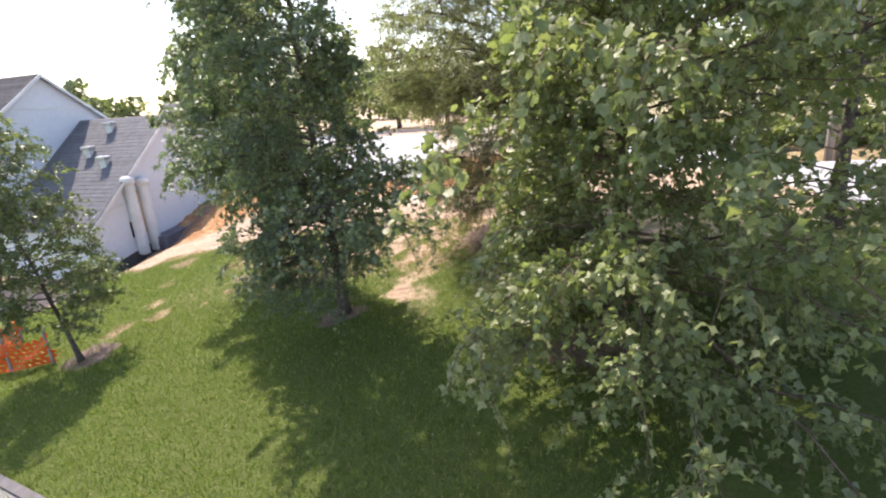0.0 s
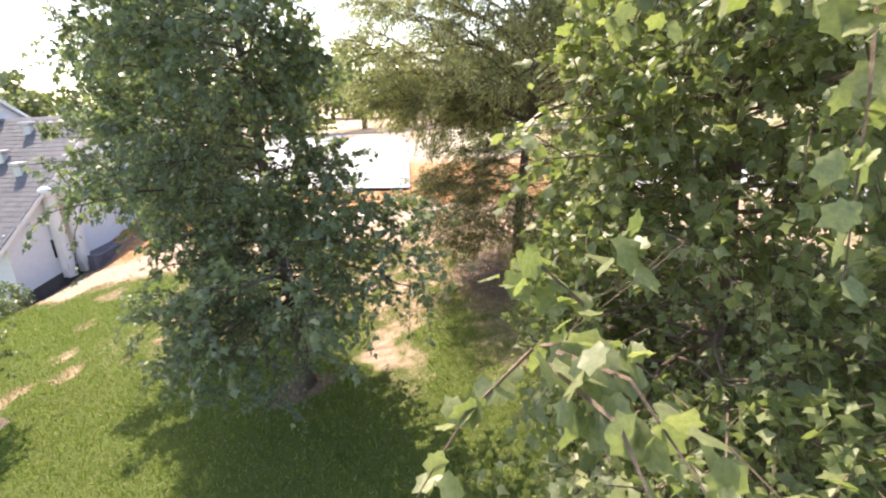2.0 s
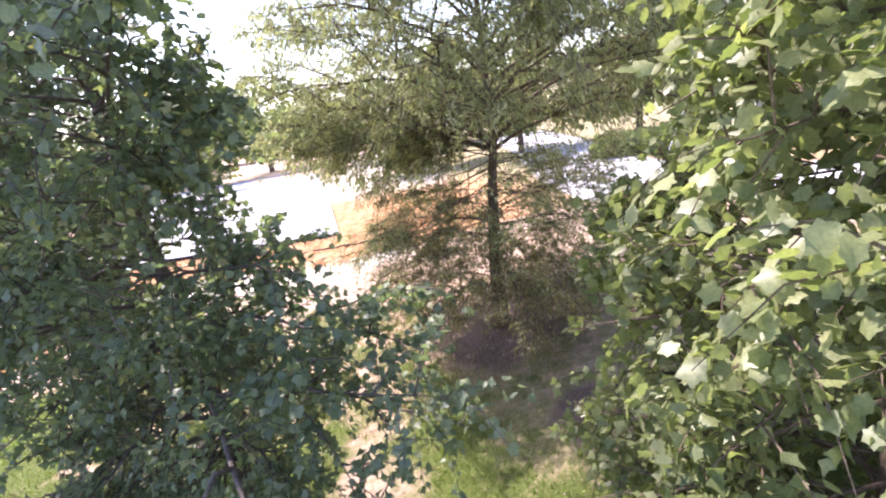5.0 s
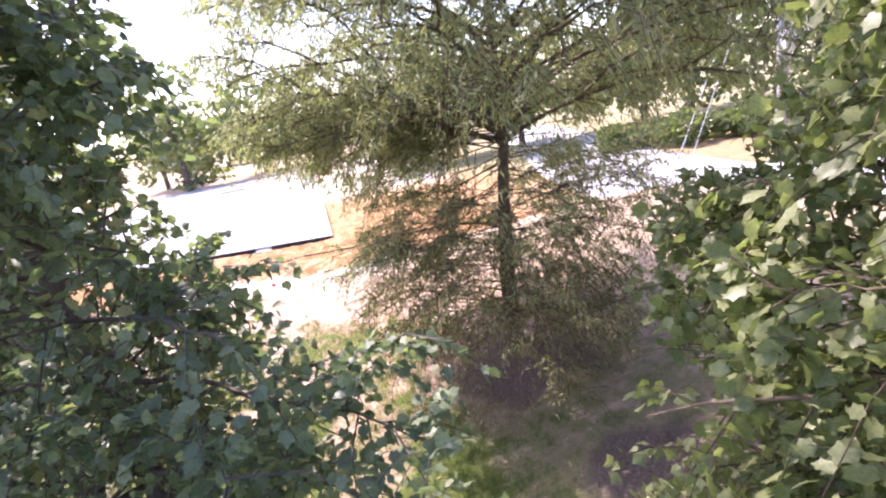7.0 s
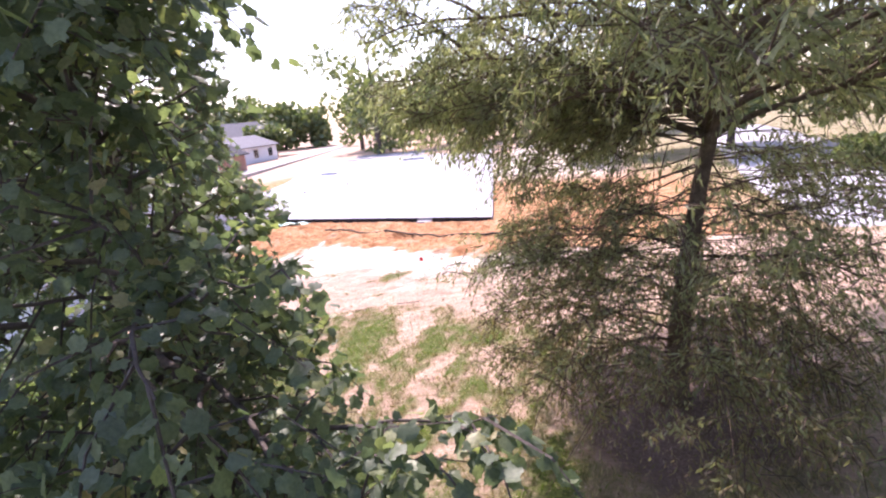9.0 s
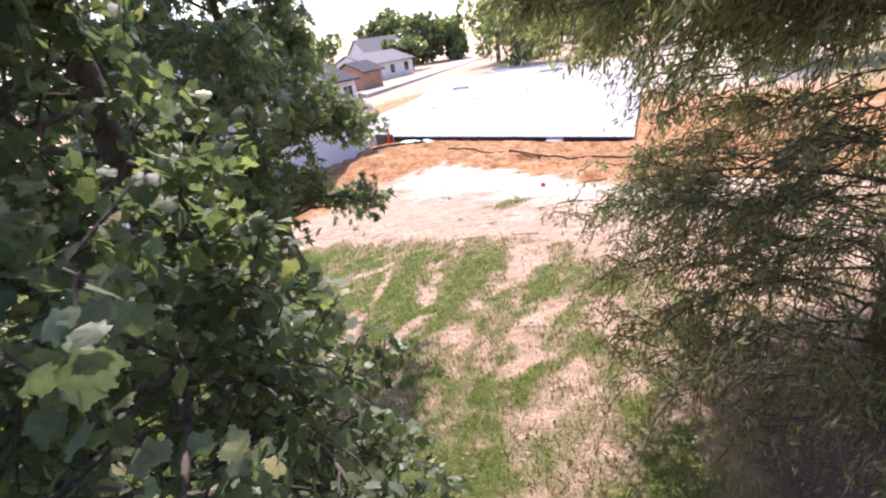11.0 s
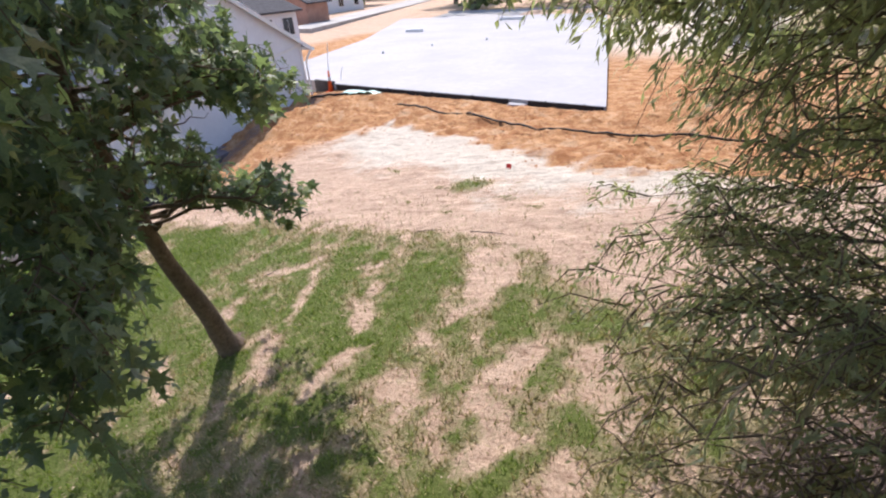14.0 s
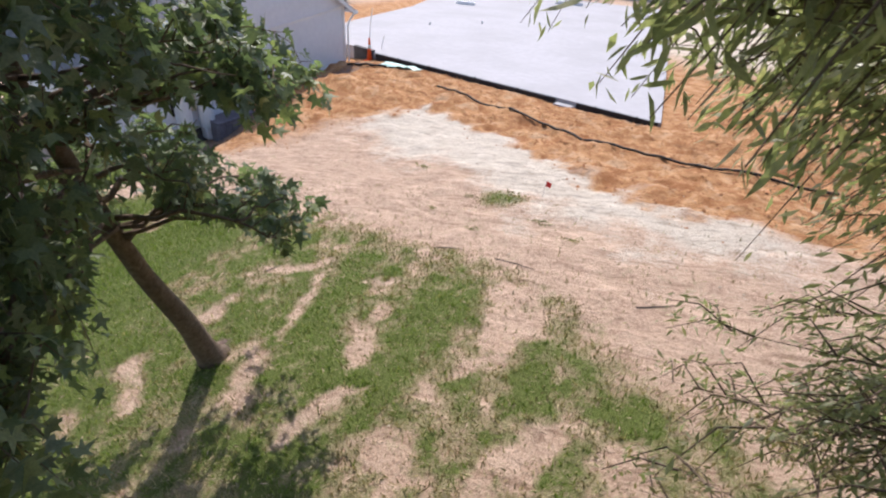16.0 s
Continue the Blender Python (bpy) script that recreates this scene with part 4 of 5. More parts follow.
# ---- far houses beyond the slab ----
def far_house(at, turn, w, d, eave, ridge, label, wall=SIDING, roof_mat=SHINGLE, windows=2):
    """A plain gabled house: w along its front, d deep."""
    h = thing("house", (at[0], at[1], gz(*at)), label, "house", "far houses")
    h.rotation_euler = (0, 0, radians(turn))
    bm = bmesh.new()
    prof = [(-d / 2, -0.3), (d / 2, -0.3), (d / 2, eave), (0, ridge), (-d / 2, eave)]
    a = [bm.verts.new((-w / 2, y, z)) for y, z in prof]
    b = [bm.verts.new((w / 2, y, z)) for y, z in prof]
    bm.faces.new(a)
    bm.faces.new(b)
    for i in range(5):
        bm.faces.new((a[i], a[(i + 1) % 5], b[(i + 1) % 5], b[i]))
    bmesh.ops.recalc_face_normals(bm, faces=bm.faces)
    part("wall", bm, wall, h)
    for sg in (-1, 1):
        bm = bmesh.new()
        k = (ridge - eave) / (d / 2)
        vs = [(-w / 2 - 0.4, sg * (d / 2 + 0.5), eave - 0.5 * k + 0.06), (w / 2 + 0.4, sg * (d / 2 + 0.5), eave - 0.5 * k + 0.06), (w / 2 + 0.4, 0, ridge + 0.06), (-w / 2 - 0.4, 0, ridge + 0.06)]
        lo = [bm.verts.new(v) for v in vs]
        hi = [bm.verts.new((v[0], v[1], v[2] + 0.14)) for v in vs]
        bm.faces.new(lo)
        bm.faces.new(hi)
        for i in range(4):
            bm.faces.new((lo[i], lo[(i + 1) % 4], hi[(i + 1) % 4], hi[i]))
        bmesh.ops.recalc_face_normals(bm, faces=bm.faces)
        part("roof", bm, roof_mat, h)
    for i in range(windows):
        x = -w / 2 + (i + 0.5) * w / windows
        win = new("window")
        win.parent = h
        win.location = (x, -d / 2, eave * 0.55)
        bm = bmesh.new()
        box(bm, (-0.6, -0.05, -0.75), (0.6, 0.02, 0.75))
        part("frame", bm, TRIM, win)
        for sx in (-1, 1):
            bm = bmesh.new()
            box(bm, (0.28 * sx - 0.25, -0.07, -0.66), (0.28 * sx + 0.25, -0.045, 0.66))
            part("pane", bm, GLASS, win)
    return h


gm, gnt, gb = material("window_glass", 0.08, 0.0, 0.6)
gb.inputs["Base Color"].default_value = (0.02, 0.025, 0.03, 1)
GLASS = gm
BRICK = grainy("far_brick", (0.38, 0.2, 0.15), (0.5, 0.29, 0.22), 9, 0.9)
far_house((-38.4, 68.0), 80, 3.6, 5, 2.5, 3.6, "far red brick house with a low roof", wall=BRICK, windows=0)
far_house((-47.2, 85.6), 82, 11.5, 8.5, 2.6, 4.2, "far pale house with a grey gabled roof", roof_mat=SHINGLE_GREY, windows=3)
far_house((-62, 112), 62, 10, 11, 3.2, 7.0, "far pale house with its gable to the road", roof_mat=SHINGLE_GREY, windows=2)
far_house((-34.6, 47.2), 75, 13, 9.5, 2.7, 4.3, "white house behind with a dark roof", windows=6)

# kerbed road beyond the slab
ROAD = grainy("road_concrete", (0.36, 0.35, 0.34), (0.5, 0.48, 0.47), 4.0, 0.9, rel=0.2)
bm = bmesh.new()
prism(bm, [(-22, 66.1), (30, 65.0), (30, 73.0), (-22, 74.1)], 0.1, 0.38)
tagged(part("road", bm, ROAD), "pale concrete road beyond the building site", "road", kind="structure")
for y0, y1 in ((65.7, 64.6), (74.1, 73.0)):
    bm = bmesh.new()
    prism(bm, [(-22, y0), (30, y1), (30, y1 + 0.35), (-22, y0 + 0.35)], 0.1, 0.55)
    tagged(part("kerb", bm, CONCRETE), "pale concrete kerb along the far road", "kerb", kind="structure")
# street along the row of houses behind the site
bm = bmesh.new()
prism(bm, [(-35.6, 60.0), (-31.9, 59.5), (-33.0, 74.0), (-34.6, 92.0), (-37.0, 112.0), (-42.5, 112.0), (-39.4, 92.0), (-37.2, 74.0)], -0.2, 0.42)
tagged(part("road", bm, ROAD), "pale street along the row of far houses", "road", kind="structure")
# road to the right of the trees
road_line = [(13.5, -30.0), (13.5, 0.0), (13.3, 12.0), (12.8, 22.0), (13.6, 31.0), (17.0, 45.0), (20.0, 62.0)]
vs, fs = [], []
for k in range(121):
    t = k / 120 * (len(road_line) - 1)
    i = min(int(t), len(road_line) - 2)
    p, q = Vector((*road_line[i], 0)), Vector((*road_line[i + 1], 0))
    c, d = p.lerp(q, t - i), (q - p).normalized()
    for j in range(9):
        w = c + Vector((d.y, -d.x, 0)) * (j - 4) * 0.75
        vs.append((w.x, w.y, gz(w.x, w.y) + 0.07))
for k in range(120):
    for j in range(8):
        a = k * 9 + j
        fs.append((a, a + 1, a + 10, a + 9))
street = soup("road", vs, fs, CONCRETE, smooth=True)
street.modifiers.new("thick", "SOLIDIFY").thickness = 0.2
tagged(street, "pale concrete street beyond the trees", "road", kind="structure")
# pavement along the foot of the near bank, with a low edging
PAVING = grainy("paving", (0.16, 0.155, 0.155), (0.25, 0.245, 0.24), 5.0, 0.9, rel=0.2)
EDGING = grainy("edging", (0.1, 0.095, 0.1), (0.17, 0.16, 0.165), 8.0, 0.9, rel=0.2)


def bank_strip(name, off0, off1, lift, mat):
    """A strip along the pavement's line, between two distances from its edge."""
    d = Vector((0.899, -0.438, 0))
    r = Vector((-0.438, -0.899, 0))
    bm = bmesh.new()
    rows = []
    for k in range(25):
        c = Vector((-6.68, 7.25, 0)) + d * (-9.0 + 0.85 * k)
        rows.append([bm.verts.new((c.x + r.x * o, c.y + r.y * o, gz(c.x + r.x * o, c.y + r.y * o) + h)) for o, h in ((off0, -0.15), (off0, lift), (off1, lift), (off1, -0.15))])
    for a, b in zip(rows[:-1], rows[1:]):
        for q in range(3):
            bm.faces.new((a[q], a[q + 1], b[q + 1], b[q]))
    bm.faces.new(rows[0])
    bm.faces.new(rows[-1][::-1])
    bmesh.ops.recalc_face_normals(bm, faces=bm.faces)
    return part(name, bm, mat)


tagged(bank_strip("pavement", 0.15, 2.0, 0.06, PAVING), "grey concrete pavement beside the lawn", "pavement", kind="structure")
tagged(bank_strip("kerb", 0.0, 0.147, 0.1, EDGING), "dark grey edging between pavement and lawn", "kerb", kind="structure")


# ---- trees ----
def lobe(az, toward, gain):
    """A gain in reach towards one bearing."""
    return 1 + gain * math.cos(az - toward)


# tall broad-leaved tree on the bank, fuller towards the house
def bank_axis(z):
    k = (z - 0.2) / 9.5
    return (-1.4 - 0.35 * k, 11.05 - 0.2 * k, z)


def turned(az, toward):
    """How far a bearing lies from another one."""
    return abs((az - toward + math.pi) % (2 * math.pi) - math.pi)


def bank_reach(h, az):
    full = (2.45 if h < 0.78 else 2.45 - 6.0 * (h - 0.78)) * (0.8 + 1.0 * h if h < 0.2 else 1.0)
    if turned(az, radians(30)) < 0.9:
        full *= 0.62 if h > 0.3 else 0.85
    if turned(az, radians(128)) < 0.55 and 0.12 < h < 0.42:
        full *= 1.35
    return full * (0.88 if turned(az, radians(-90)) < 1.0 else 1.04)


def bank_inside(x, y, z):
    """The crown stops short of the gap on its far side, lower limbs reach a little farther."""
    side = 0.455 - x
    low = np.where(z > 2.2, 1.2, 1.9)
    far_side = (x < 0.2 - 1.35 * (y - 10.7)) & (y < 13.0) & (z < 4.2)
    spray = (x < 0.0) & (x > -0.5) & (y < 11.5) & (z < 3.72)
    return (far_side | spray | np.where(z > 3.3, y < 10.6 + 0.3 * side, (y < 10.7 + low * side) & (y < 12.1))) & ((z < 4.75) | (x < -0.05))


bz = gz(-1.4, 11.1)
bank_limbs = []
# drooping skirt towards the lawn, and the lobe beside the way
for end, z0 in (((-2.5, 9.5, 1.25), 2.1), ((-3.0, 9.8, 1.4), 2.3), ((-2.0, 9.2, 1.15), 1.9), ((-1.3, 9.1, 1.25), 2.0), ((-3.2, 10.4, 1.35), 2.2), ((-2.7, 9.0, 1.9), 2.8), ((-3.5, 9.9, 2.0), 2.9),
                ((0.15, 10.2, 4.5), 4.0), ((0.2, 10.4, 4.3), 3.8), ((0.05, 10.0, 4.2), 3.7), ((0.0, 10.35, 3.9), 3.5), ((-0.15, 10.5, 3.5), 3.2), ((-0.1, 9.9, 3.2), 3.0),
                ((-0.4, 10.3, 5.3), 4.9), ((-0.5, 10.45, 5.9), 5.4), ((-0.35, 10.0, 5.6), 5.1), ((-0.55, 10.2, 6.5), 5.9), ((-0.5, 9.9, 6.1), 5.5), ((-0.7, 10.5, 6.9), 6.2), ((-0.75, 10.2, 7.4), 6.7),
                ((-0.3, 11.3, 3.55), 3.1),
                ((-2.1, 12.3, 3.3), 3.1), ((-1.9, 12.2, 2.8), 2.8), ((-2.3, 12.4, 3.7), 3.5), ((-2.0, 12.2, 3.0), 2.9), ((-2.2, 12.3, 2.5), 2.5), ((-2.3, 12.5, 4.2), 4.0)):
    start, tip = Vector(bank_axis(z0)), Vector(end)
    bank_limbs.append((start, start.lerp(tip, 0.5) + Vector((0, 0, 0.2)), tip, 0.02))
tree("broadleaf_tree", (-1.4, 11.1, bz - 0.05), [(-1.4, 11.1, bz - 0.08), (-1.42, 11.08, bz + 1.5), (-1.5, 11.0, bz + 4), (-1.62, 10.95, bz + 7), (-1.75, 10.85, bz + 9.6)], 0.15,
     bank_limbs + ring_limbs(11, bank_axis, bz + 1.4, bz + 9.2, 116, bank_reach, lambda h: -0.14 + 0.6 * h, 0.034, vary=(0.6, 1.28)),
     BROAD, 0.078, 21, LEAF_BROAD, BARK_GREY, "tall broad-leaved tree with a dense dark green crown on the lawn", 3, "lawn trees", room=0.58, droop=0.5, twig_len=0.62, twig_step=0.08, clump=(0.66, -0.08), plain=TRIAD,
     singles=280, single_box=((-3.0, 8.0, 3.0), (1.2, 12.6, 6.5)), inside=bank_inside)


# sunlit maple on the other side of the way
def maple_axis(z):
    return (3.85, 7.85 + 0.03 * (z - 1), z)


def maple_inside(x, y, z):
    """Open towards the way; below it the skirt spreads wider."""
    edge = np.where(y > 8.0, 1.9 + 0.8 * (y - 8.0), 1.2 + 0.55 * smooth01(6.0, 8.0, y))
    spray = (x > 1.0) & (z < 5.2) & (y > 3.9) & (y < 6.3) & (x < 1.65)
    bare = (y > 4.85) & (y < 6.6) & (x < 2.8) & (z < 5.4) & (z > 3.5) & ~((y > 5.5) & (y < 6.3) & (x < 1.6) & (z > 4.6))
    return ~bare & (spray | (x > edge - 1.3 * smooth01(5.0, 4.0, z) * smooth01(8.3, 9.3, y)))


def maple_reach(h, az):
    north = abs((az - radians(-15) + math.pi) % (2 * math.pi) - math.pi) < 0.85
    return (2.75 if h < 0.5 else 2.75 - 3.2 * (h - 0.5)) * lobe(az, radians(-150), 0.08) * ((1.05 if h < 0.35 else 0.85) if north else 1.3 if turned(az, radians(140)) < 0.9 else 1.0)


mz = gz(3.8, 7.8)
maple_limbs = []
# spreading skirt on the far side of the way, and boughs in front of the trunk
for end, z0 in (((2.4, 9.8, 2.7), 3.0), ((2.75, 10.2, 3.1), 3.3), ((3.1, 10.4, 3.7), 3.6), ((2.25, 9.5, 2.2), 2.6), ((3.0, 9.9, 4.2), 3.9), ((3.5, 10.5, 4.4), 4.0), ((2.7, 9.5, 3.5), 3.3), ((2.5, 9.3, 1.7), 2.2),
                ((3.3, 5.7, 5.0), 4.6), ((3.7, 5.4, 4.4), 4.1), ((4.3, 5.6, 5.6), 5.2), ((3.5, 5.8, 6.2), 5.7), ((3.9, 5.7, 3.6), 3.4), ((3.1, 6.0, 6.8), 6.3),
                ((2.7, 6.3, 4.6), 4.4), ((3.2, 6.4, 5.4), 5.0), ((2.8, 6.5, 6.0), 5.6), ((3.5, 6.5, 6.6), 6.0), ((3.0, 6.6, 7.4), 6.8), ((3.8, 6.4, 7.2), 6.7), ((2.5, 6.8, 5.3), 5.0), ((3.4, 6.3, 4.0), 3.8),
                ((1.4, 4.35, 4.6), 4.2), ((1.25, 4.5, 4.5), 4.1), ((1.25, 5.75, 5.1), 4.7), ((1.15, 5.95, 4.85), 4.4), ((1.9, 7.2, 5.1), 4.8)):
    start, tip = Vector(maple_axis(z0)), Vector(end)
    low = tip.y < 5
    maple_limbs.append((start, start.lerp(tip, 0.5) + Vector((0, 0, -0.15 if low else 0.25)), tip, 0.006 if low else 0.016))
tree("maple_tree", (3.85, 7.85, mz - 0.05), [(3.85, 7.85, mz - 0.08), (3.86, 7.86, mz + 2), (3.84, 7.9, mz + 5), (3.9, 8.0, mz + 9.4)], 0.16,
     maple_limbs + ring_limbs(23, maple_axis, mz + 0.55, mz + 9.0, 98, maple_reach, lambda h: -0.17 + 0.62 * h, 0.03, 1.25, vary=(0.62, 1.15)),
     MAPLE, 0.1, 17, LEAF_MAPLE, BARK_TAN, "sunlit maple with large light green lobed leaves", 5, "lawn trees", room=0.6, droop=0.6, twig_len=0.62, twig_step=0.085, clump=(0.62, -0.05), plain=TRIAD,
     singles=280, single_box=((0.8, 3.5, 2.5), (3.6, 9.6, 6.8)), inside=maple_inside)

# a second maple farther right
nz = gz(9.0, 11.5)
tree("maple_tree", (9.0, 11.0, nz - 0.05), [(9.0, 11.0, nz - 0.08), (9.0, 11.0, nz + 3), (9.1, 11.1, nz + 8)], 0.17,
     ring_limbs(29, lambda z: (9.0, 11.0, z), nz + 1.8, nz + 8.0, 30, lambda h, az: 2.9 - 2.2 * h * h, lambda h: 0.1 + 0.4 * h, 0.05),
     TRIAD, 0.14, 12, LEAF_MAPLE, BARK_GREY, "maple with a rounded green crown near the street", 6, "lawn trees", twig_len=0.7, twig_step=0.2, clump=(0.8, -0.05))

# star-leaved tree, its trunk bent towards the open lawn
sz = gz(-5.0, 15.86)


def star_axis(z):
    k = min(max(0.0, z - sz), 4.0)
    return (-5.0 + 0.24 * k, 15.86 - 0.37 * k, z)


def star_inside(x, y, z):
    """The crown keeps clear of the way and of the house side; two low boughs reach out over the lawn."""
    u = (x + 4.6) * 0.86 - (y - 15.2) * 0.51
    v = (x + 4.6) * 0.51 + (y - 15.2) * 0.86
    under = 2.45 + 0.6 * np.maximum(u, 0) - (1.25 + 0.6 * np.maximum(u, 0)) * smooth01(-0.25, -0.75, v) - 0.75 * smooth01(0.5, 1.3, v)
    between = (np.abs(z - 3.31 + 0.34 * (y - 16)) < 0.03 + 0.042 * (y - 11.5)) & (y > 14.5) & (x > 0.25 - 1.07 * (y - 11.5))
    return ~between & (x > -7.2 - 0.55 * (y - 14.3)) & (x < np.where((z < 3.6) | ((y > 15.0) & (z < 4.4)), -0.35, -1.2) - 0.75 * (y - 12.64)) & (z > under)


def star_reach(h, az):
    return (2.55 - 1.5 * h * h) * (0.85 + 0.75 * h if h < 0.2 else 1.0) * (1.25 if h < 0.5 and turned(az, radians(-150)) < 0.7 else 0.62 if h > 0.22 and turned(az, radians(75)) < 1.0 else 1.0)


star_limbs = []
for end, z0 in (((-3.42, 16.5, 2.35), 2.7), ((-3.75, 16.45, 2.5), 2.8), ((-3.9, 16.0, 2.6), 2.8), ((-3.4, 16.1, 3.95), 3.7), ((-3.8, 16.6, 3.85), 3.7), ((-3.5, 15.8, 4.0), 3.9), ((-3.55, 16.4, 3.8), 3.8), ((-3.3, 16.2, 3.85), 3.9), ((-3.9, 16.1, 4.1), 4.0), ((-4.2, 16.3, 3.95), 3.9), ((-3.0, 12.7, 2.4), 3.0), ((-2.9, 12.9, 2.9), 3.3), ((-3.2, 12.6, 2.9), 3.4), ((-2.7, 12.8, 3.4), 3.8), ((-3.4, 12.9, 2.1), 2.8), ((-3.1, 13.2, 2.5), 3.0), ((-2.8, 12.6, 3.9), 4.2), ((-3.5, 13.2, 2.6), 3.1), ((-2.6, 12.7, 4.5), 4.6)):
    start, tip = Vector(star_axis(z0)), Vector(end)
    star_limbs.append((start, start.lerp(tip, 0.5) + Vector((0, 0, 0.28)), tip, 0.024))
tree("sweetgum_tree", (-5.0, 15.86, sz - 0.05), [(-5.0, 15.86, sz - 0.08), (-4.87, 15.6, sz + 0.7), (-4.6, 15.08, sz + 2.0), (-4.1, 14.4, sz + 4), (-3.95, 14.2, sz + 8.8)], 0.185,
     star_limbs + ring_limbs(31, star_axis, sz + 2.5, sz + 8.4, 60, star_reach, lambda h: -0.1 + 0.6 * h, 0.034, vary=(0.6, 1.2)),
     STAR, 0.14, 14, LEAF_BROAD, BARK_TAN, "sweetgum with star-shaped dark leaves over a leaning trunk", 8, "lawn trees", droop=0.75, twig_len=0.55, twig_step=0.09,
     singles=260, single_box=((-5.0, 13.0, 1.8), (-1.6, 17.5, 5.5)), up_bias=0.5, inside=star_inside, clump=(0.75, -0.14))

# small young tree by the pavement
yz = gz(-8.5, 11.4)
tree("young_tree", (-8.5, 11.4, yz - 0.05), [(-8.5, 11.4, yz - 0.08), (-8.75, 11.42, yz + 1.2), (-9.2, 11.45, yz + 3.2), (-9.5, 11.45, yz + 5.9)], 0.075,
     ring_limbs(37, lambda z: (-8.5 - 0.2 * (z - yz), 11.42, z), yz + 1.15, yz + 5.8, 58, lambda h, az: 1.6 - 0.7 * h * h, lambda h: 0.05 + 0.5 * h, 0.03),
     TRIAD, 0.085, 17, LEAF_FAR, BARK_GREY, "small young tree with a loose green crown", 9, "lawn trees", twig_len=0.5, twig_step=0.11, clump=(0.5, -0.25))


# willow oak: long arching limbs above, hanging brown-green ones below
oz = gz(3.0, 14.2)


def oak_inside(x, y, z):
    """High limbs reach far over the open side, low ones keep close; towards the street the crown opens below its top."""
    open_side = x > np.where(z > 4.5, -1.0 - 0.12 * (y - 13.5), 0.75 - 0.42 * np.clip(y - 12, 0, 3) - 0.1 * (z - 2))
    floor_z = 4.55 + 0.25 * smooth01(0.1, -0.6, x) + 0.3 * smooth01(14.0, 13.3, y) - 0.3 * np.clip(y - 14.1, 0, 2)
    clear = (z > floor_z) | (z < 3.65) | (x > 1.9) | ((x > 0.4) & (y > 15.0)) | ((x > 0.3) & (y > 14.2) & (z < 4.1))
    return open_side & clear & ((x < 6.5) | (z > 6.0) | (z < 3.2))


def oak_axis(z):
    return (2.75 + 0.1 * (z - oz), 14.2, z)


def tip_limbs(ends, z0, lift, r, spread=0.6):
    """Limbs from the trunk, round one height, to given ends."""
    out = []
    for i, end in enumerate(ends):
        start, tip = Vector(oak_axis(z0 + spread * (i * 0.618 % 1 - 0.5))), Vector(end)
        out.append((start, start.lerp(tip, 0.5) + Vector((0.25 * math.sin(i * 1.9), 0.1 + 0.35 * math.sin(i * 2.4), lift + 0.22 * math.sin(i * 1.3))), tip, r * (0.75 + 0.4 * (i * 0.618 % 1))))
    return out


# crown: flat layers of long limbs above a clear stretch of trunk
oak_limbs = ring_limbs(41, oak_axis, 4.5, 10.8, 64, lambda h, az: (4.7 - 3.2 * h ** 1.3) * lobe(az, radians(-95), 0.12), lambda h: 0.08 + 0.8 * h, 0.034, 1.45, 3, 0.16)
oak_limbs += tip_limbs(((-0.72, 14.0, 5.05), (-0.2, 14.0, 5.0), (0.4, 13.7, 4.95), (0.9, 13.3, 4.95), (-0.35, 14.8, 5.3), (0.1, 15.3, 5.1), (0.8, 15.6, 5.0), (-0.6, 14.4, 5.5), (0.62, 13.3, 5.2), (0.3, 13.6, 5.2), (1.2, 12.9, 5.3), (1.3, 12.6, 5.5), (4.9, 13.4, 4.7), (5.3, 14.6, 4.6), (4.6, 12.8, 4.9), (-0.8, 13.95, 5.1), (0.3, 14.5, 4.05), (0.45, 14.85, 3.95), (0.6, 14.4, 3.85), (0.5, 15.0, 3.8), (0.8, 14.7, 3.75), (-0.5, 14.1, 5.1), (-0.3, 14.2, 5.0), (-0.1, 14.1, 5.0), (0.1, 14.3, 4.95), (0.3, 14.5, 4.9), (-0.3, 14.6, 5.0), (0.5, 14.2, 4.95), (0.7, 14.6, 4.9), (-0.3, 15.0, 4.65), (0.1, 15.3, 4.6), (0.4, 15.0, 4.6), (0.0, 15.7, 4.5), (0.6, 15.7, 4.4), (-0.4, 15.5, 4.7), (1.0, 15.2, 4.5), (1.2, 15.9, 4.3), (1.5, 15.5, 4.5), (0.3, 16.2, 4.4), (0.9, 15.5, 4.0), (1.3, 15.9, 3.9), (0.7, 16.0, 4.1), (1.6, 15.5, 4.1), (1.1, 16.4, 4.0), (1.9, 16.2, 3.9)), 5.0, 0.4, 0.016, 1.1)
